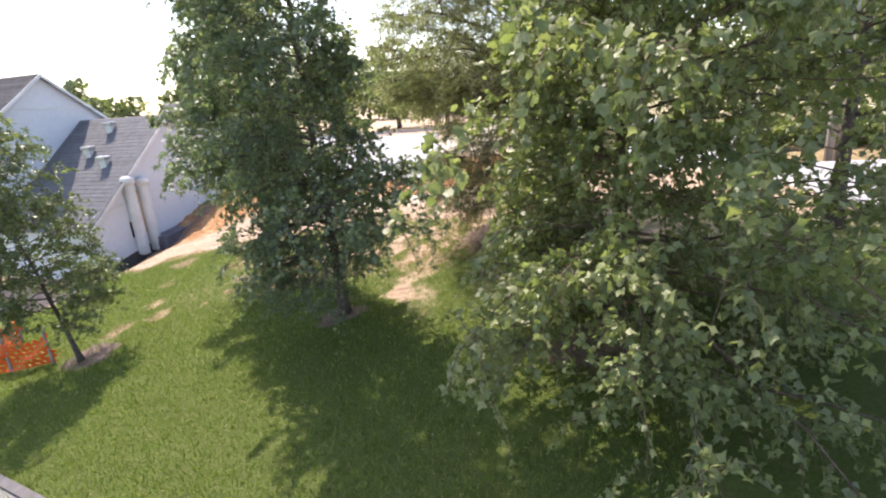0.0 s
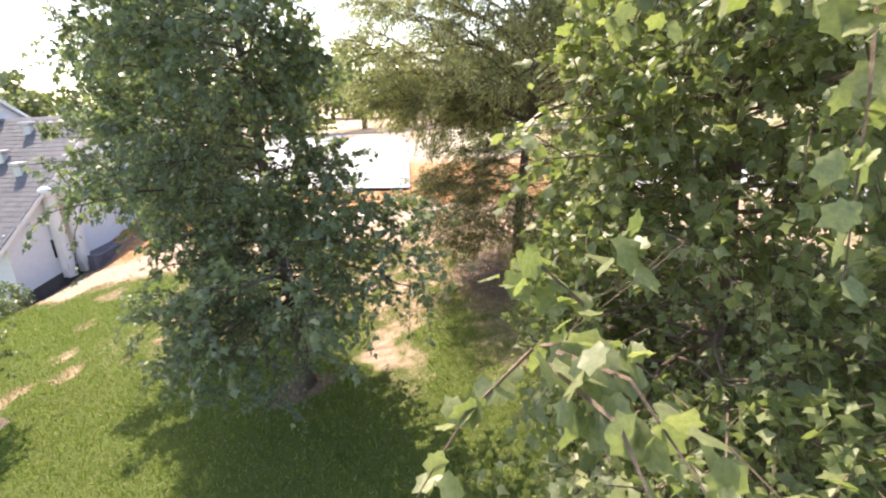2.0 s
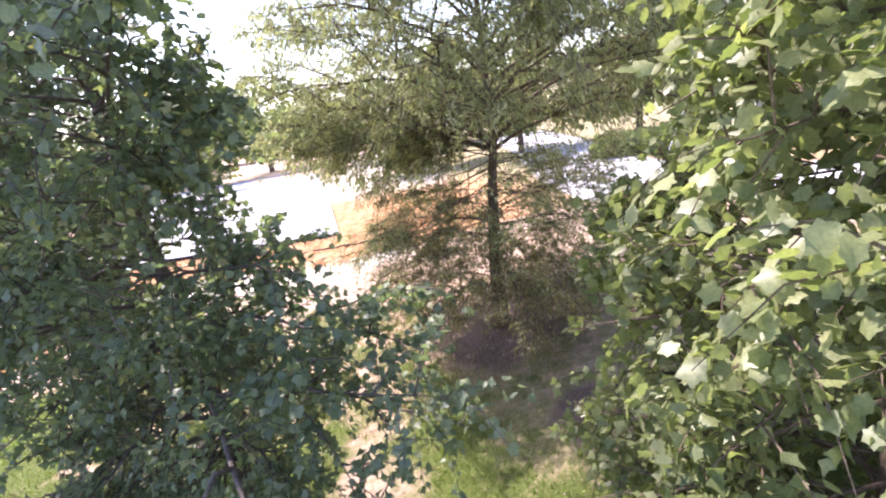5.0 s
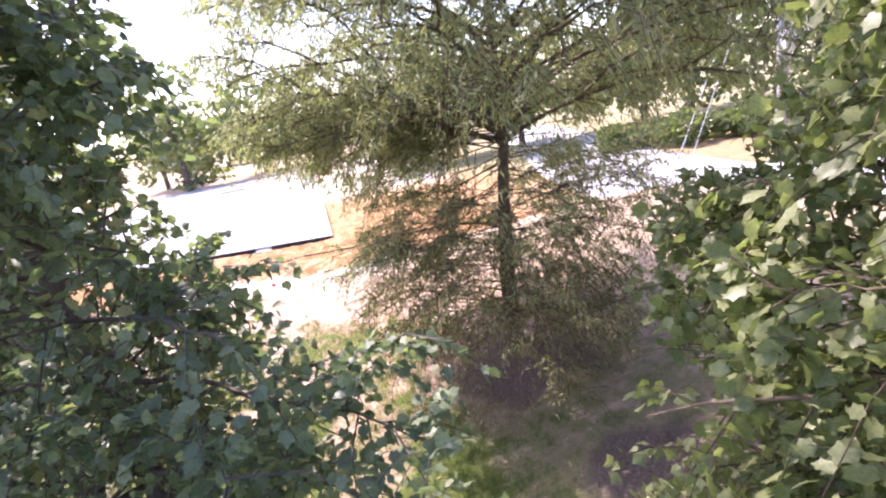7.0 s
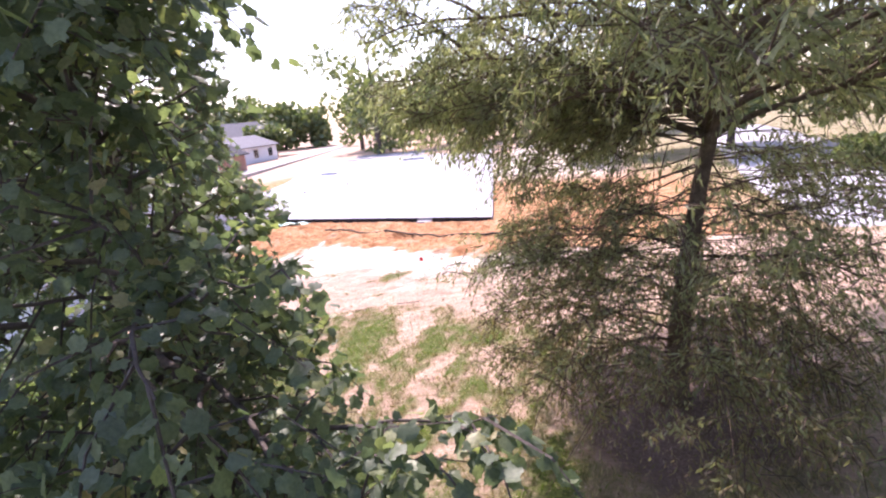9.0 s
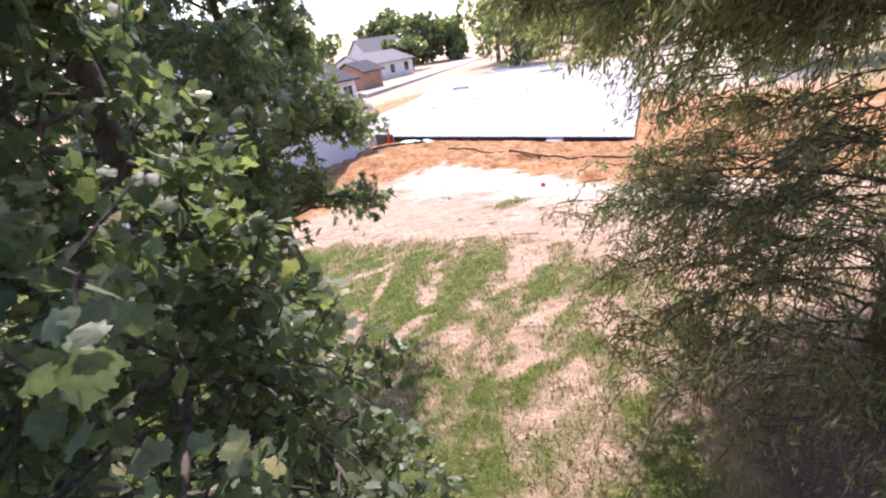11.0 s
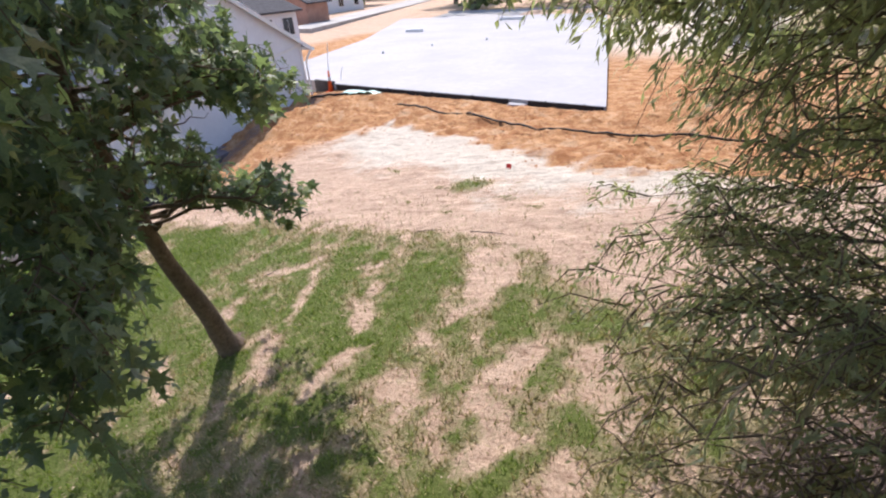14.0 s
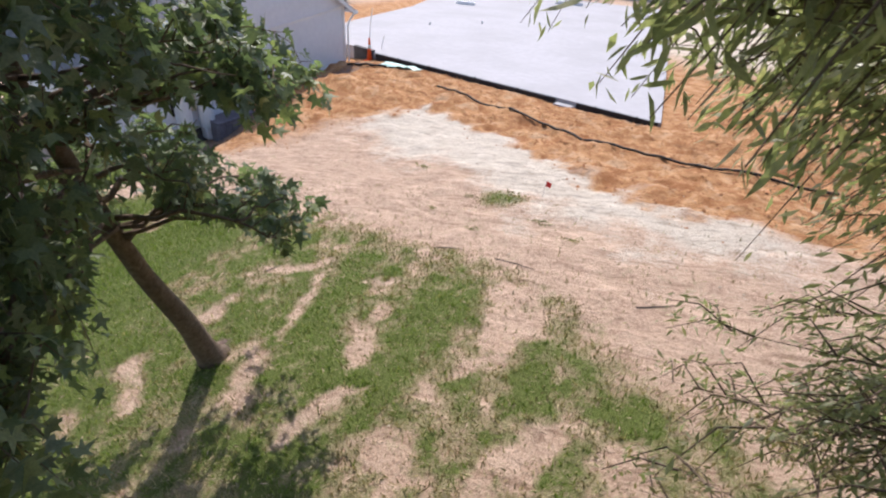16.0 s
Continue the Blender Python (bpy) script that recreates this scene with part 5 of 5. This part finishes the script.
# thin level limbs with sparse brown leaves, then a drooping skirt
oak_limbs += tip_limbs(((0.75, 13.9, 3.45), (1.2, 13.2, 3.35), (0.4, 14.6, 3.3), (1.0, 15.3, 3.4), (1.9, 12.7, 3.3), (2.8, 12.5, 3.2), (4.6, 13.6, 3.2), (4.9, 14.6, 3.0), (4.2, 15.6, 3.1), (2.2, 16.2, 3.4), (0.2, 14.1, 3.1), (0.9, 14.3, 2.9), (1.4, 13.7, 3.0), (1.5, 14.9, 3.0), (0.7, 13.3, 3.0), (2.2, 13.0, 2.9), (4.8, 13.6, 3.9), (5.2, 14.2, 3.6), (4.5, 13.2, 3.5), (5.0, 14.8, 4.0), (5.5, 14.4, 4.1), (4.3, 14.9, 3.8), (4.0, 13.5, 3.6), (0.1, 14.3, 3.2), (0.3, 14.9, 3.2), (0.2, 15.5, 3.2), (0.7, 15.2, 3.1), (0.6, 14.0, 3.1), (1.0, 14.7, 3.2), (0.9, 15.9, 3.2), (0.5, 13.5, 3.05), (1.6, 15.6, 3.3), (5.6, 13.8, 3.5), (5.8, 14.6, 3.1), (5.0, 13.2, 3.1), (6.0, 14.2, 3.8), (5.4, 13.5, 4.2), (5.9, 14.9, 4.4)), 3.75, 0.12, 0.0105, 1.5)
oak_limbs += ring_limbs(43, oak_axis, oz + 0.5, oz + 1.8, 34, lambda h, az: (2.3 + 0.4 * h) * (1.2 if turned(az, radians(-115)) < 1.3 else 0.95), lambda h: -0.22 + 0.1 * h, 0.02, 1.0, 2, 0.08)
oak_limbs += ring_limbs(47, oak_axis, 3.1, 3.9, 12, lambda h, az: 2.6, lambda h: -0.06, 0.02, 1.0, 3, 0.05)
tree("willow_oak", (2.8, 14.2, oz - 0.05), [(2.8, 14.2, oz - 0.08), (2.86, 14.2, oz + 1.0), (2.98, 14.2, oz + 2.2), (3.12, 14.2, oz + 3.4), (3.2, 14.2, oz + 6), (3.3, 14.25, oz + 11)], 0.165, oak_limbs,
     NARROW, 0.1, 24, LEAF_OAK, BARK_TAN, "willow oak with narrow hanging leaves and arching limbs", 12, "lawn trees", room=1.12, droop=0.8, twig_len=0.72, twig_step=0.078,
     singles=290, single_box=((-1.5, 11.0, 3.6), (2.2, 16.0, 6.5)), dry=(LEAF_OAK_DRY, 2.8), up_bias=0.35, inside=oak_inside, dense=lambda z: 1.3 if z > 5.1 else 0.9 if z > 4.2 else 0.75 if z > 2.9 else 1.1, flat_at=lambda z: 0.55 if z > 4.4 else 0.3 if z > 2.9 else 0.8, clump=(0.7, -0.08), plain=KITE,
     size_at=lambda z: 0.7 + 0.3 * smooth01(3.4, 4.6, z), twig_at=lambda z: 0.62 + 0.38 * float(smooth01(3.4, 4.6, z)))


# ---- far trees ----
def far_tree(at, height, width, seed, mat, clump=0.5, count=1500, label="far green tree behind the houses", group="far trees", trunk=True):
    rng = np.random.default_rng(seed)
    z0 = gz(*at)
    root = thing("tree", (at[0], at[1], z0 - 0.1), label, "tree", group)
    if trunk:
        line = [Vector((0, 0, 0)), Vector((0.1, 0, height * 0.4)), Vector((0, 0.1, height * 0.85))]
        v, f = tube_arrays(line, [height * 0.03, height * 0.022, height * 0.006], 8)
        soup("trunk", v, f, BARK_GREY, root)
        for k in range(5):
            az = k * 1.3 + seed
            s = Vector((0, 0, height * (0.3 + 0.1 * k)))
            e = s + Vector((math.sin(az) * width * 0.35, math.cos(az) * width * 0.35, height * 0.14))
            v, f = tube_arrays([s, s.lerp(e, 0.5) + Vector((0, 0, 0.2)), e], [height * 0.012, height * 0.008, height * 0.003], 5)
            soup("limb", v, f, BARK_GREY, root)
    blobs = rng.normal(0, 1, (14, 3)) * np.array([width * 0.26, width * 0.26, height * 0.2]) + np.array([0, 0, height * 0.5])
    which = rng.integers(0, 14, count)
    d = unit(rng.normal(size=(count, 3)))
    pos = blobs[which] + d * (width * 0.2) * rng.uniform(0.5, 1.1, (count, 1)) * np.array([1, 1, 0.8])
    pos[:, 2] = np.maximum(pos[:, 2], height * 0.06)
    a, side, nor = piece_frames(rng, count, d * 0.6 + rng.normal(0, 0.6, (count, 3)), 0.5)
    size = clump * rng.uniform(0.5, 1.3, count)
    vv = place_pieces(CLUMP[0], pos, a, side, nor, size)
    hung("crown", bulk_mesh("crown", vv, 5, count, CLUMP[1]), mat, root)["kind"] = "stuff"


rngf = random.Random(4)
for i in range(16):
    k = i / 15
    far_tree((-120 + 150 * k + rngf.uniform(-5, 5), 128 + rngf.uniform(-8, 18)), rngf.uniform(9, 14), rngf.uniform(10, 15), 60 + i, LEAF_FAR, 1.0, 1500)
for i, (x, y, h, w) in enumerate(((-70, 78, 8, 8), (-78, 100, 9, 9), (-30, 112, 8, 9), (-48, 98, 7, 7), (-3, 88, 13, 12), (12, 70, 12, 11), (-20.5, 80, 16, 13), (-11, 86, 15, 13), (-27, 92, 13, 11))):
    far_tree((x, y), h, w, 90 + i, LEAF_FAR, 0.6, 1600)
# trees across the street, seen through the oak
for i, (x, y, h, w) in enumerate(((22, 40, 10, 10), (14.5, 45, 9, 9), (29, 33, 11, 10), (25, 22, 9, 9), (7.5, 50, 9, 9), (31, 47, 12, 11), (20, 9, 9, 9), (23, -2, 10, 9))):
    far_tree((x, y), h, w, 120 + i, LEAF_FAR, 0.42, 2600, "green tree across the street", "street trees")


# ---- shrubs ----
def shrub(at, r, h, seed, mat, label, leaf=0.07, count=1400, group="shrubs"):
    rng = np.random.default_rng(seed)
    z0 = gz(*at)
    root = thing("shrub", (at[0], at[1], z0), label, "shrub", group)
    for k in range(7):
        az = k * 0.9 + seed
        v, f = tube_arrays([Vector((0, 0, -0.05)), Vector((math.sin(az) * r * 0.3, math.cos(az) * r * 0.3, h * 0.45)), Vector((math.sin(az) * r * 0.6, math.cos(az) * r * 0.6, h * 0.8))], [0.02, 0.014, 0.005], 4)
        soup("stem", v, f, BARK_GREY, root)
    d = unit(rng.normal(size=(count, 3)))
    lump = 1 + 0.25 * np.sin(d[:, 0] * 5 + seed) * np.cos(d[:, 1] * 4)
    pos = d * (rng.uniform(0.45, 1.0, count) ** 0.5 * lump)[:, None] * np.array([r, r, h * 0.5]) + np.array([0, 0, h * 0.52])
    a, side, nor = piece_frames(rng, count, d + rng.normal(0, 0.5, (count, 3)), 0.5)
    vv = place_pieces(CLUMP[0], pos, a, side, nor, leaf * rng.uniform(0.6, 1.4, count))
    hung("foliage", bulk_mesh("foliage", vv, 5, count, CLUMP[1]), mat, root)["kind"] = "stuff"


shrub((-15.3, 20.6), 0.7, 1.5, 1, LEAF_BROAD, "dark evergreen shrub at the corner of the house")
shrub((-14.9, 19.5), 0.6, 1.2, 2, LEAF_BROAD, "dark evergreen shrub at the corner of the house")
for i, (x, y, r, h) in enumerate(((18.6, 31, 1.7, 1.5), (21.3, 29.6, 1.6, 1.4), (24.0, 27.4, 1.8, 1.6), (16.4, 33.6, 1.5, 1.3))):
    shrub((x, y), r, h, 20 + i, LEAF_FAR, "rounded olive-green shrub across the street", 0.2, 1500, "street shrubs")

# ---- utility pole with guy wires ----
px, py = 16.9, 23.3
pz = 1.6
pole = thing("utility_pole", (px, py, pz), "grey utility pole with metal conduits and guy wires", "utility pole")
v, f = tube_arrays([Vector((0, 0, -0.6)), Vector((0, 0, 4)), Vector((0.02, 0, 9.5))], [0.17, 0.15, 0.11], 14)
soup("shaft", v, f, POLE_WOOD, pole, smooth=True)
for dx, dy, top in ((0.24, -0.06, 7.5), (0.2, 0.2, 6.0), (-0.22, -0.1, 4.4)):
    v, f = tube_arrays([Vector((dx, dy, -0.6)), Vector((dx, dy, top)), Vector((dx * 0.7, dy * 0.7, top + 0.2))], [0.055, 0.055, 0.045], 8)
    soup("conduit", v, f, METAL, pole, smooth=True)
bm = bmesh.new()
box(bm, (-0.24, -0.42, 3.2), (0.24, -0.16, 3.9), bevel=0.03)
part("meter_box", bm, METAL, pole)
bm = bmesh.new()
box(bm, (-1.2, -0.06, 8.8), (1.2, 0.06, 8.95), bevel=0.01)
part("crossarm", bm, POLE_WOOD, pole)
for gx, gy, top in ((-4.6, 0.4, 8.6), (-3.3, 1.2, 8.0), (3.2, 1.0, 8.6)):
    v, f = tube_arrays([Vector((0, 0, top)), Vector((gx * 0.5, gy * 0.5, top * 0.5 - 0.3)), Vector((gx, gy, gz(px + gx, py + gy) - pz - 0.1))], [0.018, 0.018, 0.018], 5)
    soup("guy_wire", v, f, METAL, pole)

# ---- orange fence by the young tree ----
fence = thing("safety_fence", (-11.9, 12.6, gz(-11.9, 12.6)), "slumped orange plastic safety fence on wooden stakes", "fence")
fo = Vector(fence.location)


def fence_line(t):
    """The fence turns a corner by the young tree."""
    if t < 0.45:
        return -9.35 - 2.25 * t / 0.45, 11.55 - 0.05 * t / 0.45
    return -11.6 - 0.9 * (t - 0.45) / 0.55, 11.5 + 2.3 * (t - 0.45) / 0.55


for k in range(5):
    x, y = fence_line(0.02 + 0.96 * k / 4)
    bm = bmesh.new()
    box(bm, (x - fo.x - 0.025, y - fo.y - 0.025, gz(x, y) - fo.z - 0.1), (x - fo.x + 0.025, y - fo.y + 0.025, gz(x, y) - fo.z + 1.0))
    part("stake", bm, POLE_WOOD, fence)
nu, nv = 60, 12
vs, fs = [], []
for i in range(nu + 1):
    t = i / nu
    x, y = fence_line(t)
    sag = 0.16 * abs(math.sin(t * 4 * math.pi))
    for j in range(nv + 1):
        hgt = 0.06 + (0.86 - sag) * j / nv
        bow = 0.06 * math.sin(t * 23 + j * 0.6) + 0.05 * noise.noise(Vector((t * 9, j * 0.4, 2)))
        vs.append((x + bow - fo.x, y + bow - fo.y, gz(x, y) + hgt - fo.z))
for i in range(nu):
    for j in range(nv):
        if not (i % 2 == 0 and j % 2 == 1):
            a = i * (nv + 1) + j
            fs.append((a, a + nv + 1, a + nv + 2, a + 1))
net = soup("mesh_sheet", vs, fs, ORANGE, fence)
sol = net.modifiers.new("thick", "SOLIDIFY")
sol.thickness = 0.008


# ---- things on the site ----
cx, cy = -12.95, 32.0
cone = thing("traffic_cone", (cx, cy, SLAB_Z - 0.28), "tall orange traffic cone at the slab corner", "cone")
cone.location.z = surface_z(cx, cy - 0.1)
bm = bmesh.new()
box(bm, (-0.19, -0.19, 0.0), (0.19, 0.19, 0.04), bevel=0.015)
part("base", bm, ORANGE, cone)
v, f = tube_arrays([Vector((0, 0, 0.03)), Vector((0, 0, 0.5)), Vector((0, 0, 0.95))], [0.13, 0.075, 0.03], 16)
soup("body", v, f, ORANGE, cone, smooth=True)
v, f = tube_arrays([Vector((0, 0, 0.5)), Vector((0, 0, 0.66))], [0.079, 0.06], 16)
soup("collar", v, f, TRIM, cone, "white reflective collar", smooth=True)
# marker flag in the sand
fx, fy = -2.16, 21.56
flag = thing("marker_flag", (fx, fy, surface_z(fx, fy)), "small red marker flag on a wire in pale sand", "flag")
v, f = tube_arrays([Vector((0, 0, -0.1)), Vector((0.01, 0, 0.2)), Vector((0.03, 0, 0.36))], [0.004] * 3, 5)
soup("wire", v, f, METAL, flag)
RED = grainy("red_plastic", (0.6, 0.02, 0.03), (0.75, 0.05, 0.05), 8, 0.5)
vs = [(0.02 + 0.11 * i / 4, 0.02 * math.sin(i * 1.4), 0.26 + 0.1 * j) for i in range(5) for j in range(2)]
soup("pennant", vs, [(i * 2, i * 2 + 2, i * 2 + 3, i * 2 + 1) for i in range(4)], RED, flag).modifiers.new("thick", "SOLIDIFY").thickness = 0.003
# crumpled sheet by the slab
TEAL = grainy("teal_sheet", (0.35, 0.62, 0.56), (0.62, 0.8, 0.75), 6, 0.5)
n = 18
vs, fs = [], []
for i in range(n + 1):
    for j in range(n + 1):
        u, w = i / n - 0.5, j / n - 0.5
        x, y = -10.75 + u * 1.7 * 0.95 + w * 0.2, 30.85 + w * 0.75 - u * 0.2
        vs.append((x, y, surface_z(x, y) + 0.06 + 0.09 * abs(noise.noise(Vector((u * 5, w * 5, 3))))))
for i in range(n):
    for j in range(n):
        a = i * (n + 1) + j
        fs.append((a, a + n + 1, a + n + 2, a + 1))
sheet = soup("plastic_sheet", vs, fs, TEAL, smooth=True)
sheet.modifiers.new("thick", "SOLIDIFY").thickness = 0.01
tagged(sheet, "crumpled pale teal plastic sheet on red clay", "plastic sheet")
# thin posts by the house corner and stub-ups on the slab
for x, y, h, z0 in ((-13.35, 32.6, 2.2, 0.1), (-13.0, 33.0, 1.1, 0.1)):
    post = soup("marker_post", *tube_arrays([Vector((x, y, z0 - 0.3)), Vector((x + 0.06, y, z0 + h * 0.6)), Vector((x + 0.2, y, z0 + h))], [0.02, 0.018, 0.015], 6), TRIM)
    tagged(post, "thin white marker post by the house corner", "post", "marker posts")
for x, y, h in ((-14.6, 41.0, 0.14), (-12.5, 44.0, 0.14), (-9.5, 46.5, 0.14)):
    v, f = tube_arrays([Vector((x, y, SLAB_Z - 0.05)), Vector((x, y, SLAB_Z + h))], [0.06, 0.06], 8)
    tagged(soup("pipe_stub", v, f, METAL, smooth=True), "short grey pipe standing out of the slab", "pipe", "slab pipes")
for x, y, w, d, h in ((-17.3, 52.5, 1.6, 0.4, 0.22), (-11.0, 60.5, 2.4, 0.4, 0.25)):
    stack = thing("lumber_stack", (x, y, SLAB_Z), "low stack of pale lumber on the slab", "lumber", "lumber stacks")
    for r in range(2):
        for c in range(3):
            bm = bmesh.new()
            box(bm, (-w / 2 + 0.1 * r, -d / 2 + c * d / 3 + 0.02, r * h / 2), (w / 2 - 0.05 * c, -d / 2 + (c + 1) * d / 3 - 0.02, (r + 1) * h / 2 - 0.01), bevel=0.01)
            part("board", bm, TRIM, stack)


# ---- weeds, sticks and clods ----
def weed(x, y, r, n, seed, mat, label):
    rng = np.random.default_rng(seed)
    z0 = surface_z(x, y)
    root = thing("weed_clump", (x, y, z0), label, "weed", "weed clumps")
    pos = np.concatenate([rng.normal(0, r * 0.4, (n, 2)) * np.array([1.5, 0.7]), rng.uniform(0, r * 0.35, (n, 1))], 1)
    a, side, nor = piece_frames(rng, n, rng.normal(0, 1, (n, 3)) + np.array([0, 0, 0.5]), 0.4)
    vv = place_pieces(NARROW[0] * np.array([2.0, 1, 1]), pos, a, side, nor, r * 0.5 * rng.uniform(0.5, 1.2, n))
    hung("leaves", bulk_mesh("leaves", vv, 6, n, NARROW[1]), mat, root)["kind"] = "stuff"


for i, (x, y, r) in enumerate(((-5.25, 22.5, 0.3), (-2.98, 20.0, 0.22), (-1.86, 20.5, 0.3), (-2.75, 21.45, 0.4), (-1.2, 20.0, 0.25), (-4.1, 20.6, 0.18), (-3.6, 21.3, 0.2))):
    weed(x, y, r * 0.5, 42, 200 + i, LEAF_OAK_DRY, "small dry weed clump on pale ground")
for i, (x, y, ln, an) in enumerate(((-5.8, 17.85, 0.3, 70), (-3.1, 19.3, 0.5, 10), (-1.9, 19.1, 0.7, -12), (-6.6, 20.3, 0.35, 40), (0.2, 18.6, 0.5, 25))):
    d = Vector((math.cos(radians(an)), math.sin(radians(an)), 0)) * ln / 2
    pts = [Vector((x, y, 0)) - d, Vector((x, y, 0)) + d * 0.1 + Vector((0.02, 0.03, 0)), Vector((x, y, 0)) + d]
    for p in pts:
        p.z = surface_z(p.x, p.y) + 0.015
    v, f = tube_arrays(pts, [0.009, 0.008, 0.004], 5)
    tagged(soup("stick", v, f, BARK_GREY), "dry grey stick lying on the ground", "stick", "sticks")


def strewn(name, label, cat, n, seed, size, mat, pick, shape, lift=0.0, flat=0.5):
    """Loose bits on the ground, as one stuff."""
    rng = np.random.default_rng(seed)
    x, y = rng.uniform(-13, 5, n * 6), rng.uniform(5, 31.5, n * 6)
    lawn, clay, sand, mulch = zones(x, y)
    keep = np.where(rng.random(n * 6) < pick(lawn, clay, sand, mulch, x, y))[0][:n]
    x, y = x[keep], y[keep]
    z = np.array([surface_z(a, b) for a, b in zip(x, y)])
    k = len(x)
    ax = rng.normal(size=(k, 3)) * np.array([1, 1, 1 - flat])
    a, side, nor = piece_frames(rng, k, ax, flat)
    s = size * rng.lognormal(0, 0.45, k)
    vv = place_pieces(shape[0], np.stack([x, y, z + lift], 1), a, side, nor, s)
    ob = hung(name, bulk_mesh(name, vv, len(shape[0]), k, shape[1]), mat)
    tagged(ob, label, cat, kind="stuff")


CLOD = (np.array([(-0.5, -0.4, -0.2), (0.5, -0.5, -0.2), (0.45, 0.5, -0.2), (-0.4, 0.45, -0.2), (0.05, 0.0, 0.42)]), [(0, 1, 4), (1, 2, 4), (2, 3, 4), (3, 0, 4)])
CLAY_BITS = grainy("clay_bits", (0.3, 0.13, 0.06), (0.5, 0.26, 0.13), 20, 0.95)
STRAW_BITS = grainy("straw_bits", (0.42, 0.31, 0.22), (0.6, 0.47, 0.35), 20, 0.9)
strewn("clay_clods", "loose red clay clods beside the slab", "clods", 3500, 301, 0.045, CLAY_BITS, lambda l, c, s, m, x, y: c * 0.8, CLOD, 0.01, 0.85)
strewn("pale_clods", "pale crumbs of sand and soil", "clods", 2500, 302, 0.022, grainy("sand_bits", (0.42, 0.34, 0.26), (0.58, 0.49, 0.4), 20), lambda l, c, s, m, x, y: (0.04 + s) * (1 - l) * (1 - c), CLOD, 0.006, 0.85)
strewn("straw", "dry straw and dead grass on bare soil", "straw", 34000, 303, 0.034, STRAW_BITS, lambda l, c, s, m, x, y: (1 - 0.95 * l) * (1 - c) * (1 - 0.8 * s) * (y < 24), (KITE[0] * np.array([0.5, 1, 1]), KITE[1]), 0.015, 0.9)


# ---- grass blades ----
def grass(n, seed, mat, label, dry=False):
    rng = np.random.default_rng(seed)
    x, y = rng.uniform(-15, 4, n * 3), rng.uniform(12.5 if dry else 4, 21.5, n * 3)
    lawn, clay, sand, mulch = zones(x, y)
    share = np.exp(-((lawn - 0.36) / 0.2) ** 2) * (1 - clay) * (1 - sand) if dry else np.clip(1.5 * lawn - 0.5, 0, 1) * 0.8
    keep = np.where(rng.random(n * 3) < share * (1 - 0.8 * mulch))[0][:n]
    x, y = x[keep], y[keep]
    z = np.array([surface_z(a, b) for a, b in zip(x, y)])
    k = len(x)
    ax = rng.normal(0, 0.45, (k, 3)) + np.array([0, 0, 0.9])
    a, side, nor = piece_frames(rng, k, ax, 0.1)
    s = 0.062 * rng.uniform(0.6, 1.7, k)
    shape = np.array([(-0.11, 0, 0), (0.11, 0, 0), (0.0, 1.0, 0.3)])
    vv = place_pieces(shape, np.stack([x, y, z - 0.005], 1), a, side, nor, s)
    ob = hung("grass", bulk_mesh("grass", vv, 3, k, [(0, 1, 2)]), mat)
    tagged(ob, label, "grass", kind="stuff")


GRASS_BLADE = leaf_material("grass_blade", [(0.0, (0.075, 0.13, 0.022)), (0.5, (0.135, 0.2, 0.035)), (0.85, (0.2, 0.245, 0.06)), (1.0, (0.4, 0.35, 0.18))], (0.185, 0.215, 0.065), 0.6, 0.35, 0.3)
DRY_BLADE = leaf_material("dry_blade", [(0.0, (0.14, 0.12, 0.06)), (0.4, (0.28, 0.23, 0.13)), (0.8, (0.45, 0.37, 0.23)), (1.0, (0.58, 0.5, 0.34))], (0.36, 0.29, 0.18), 0.7, 0.25, 0.3)
grass(170000, 401, GRASS_BLADE, "patchy green lawn grass with dry blades")
grass(60000, 402, DRY_BLADE, "dry straw-coloured grass on worn ground", True)
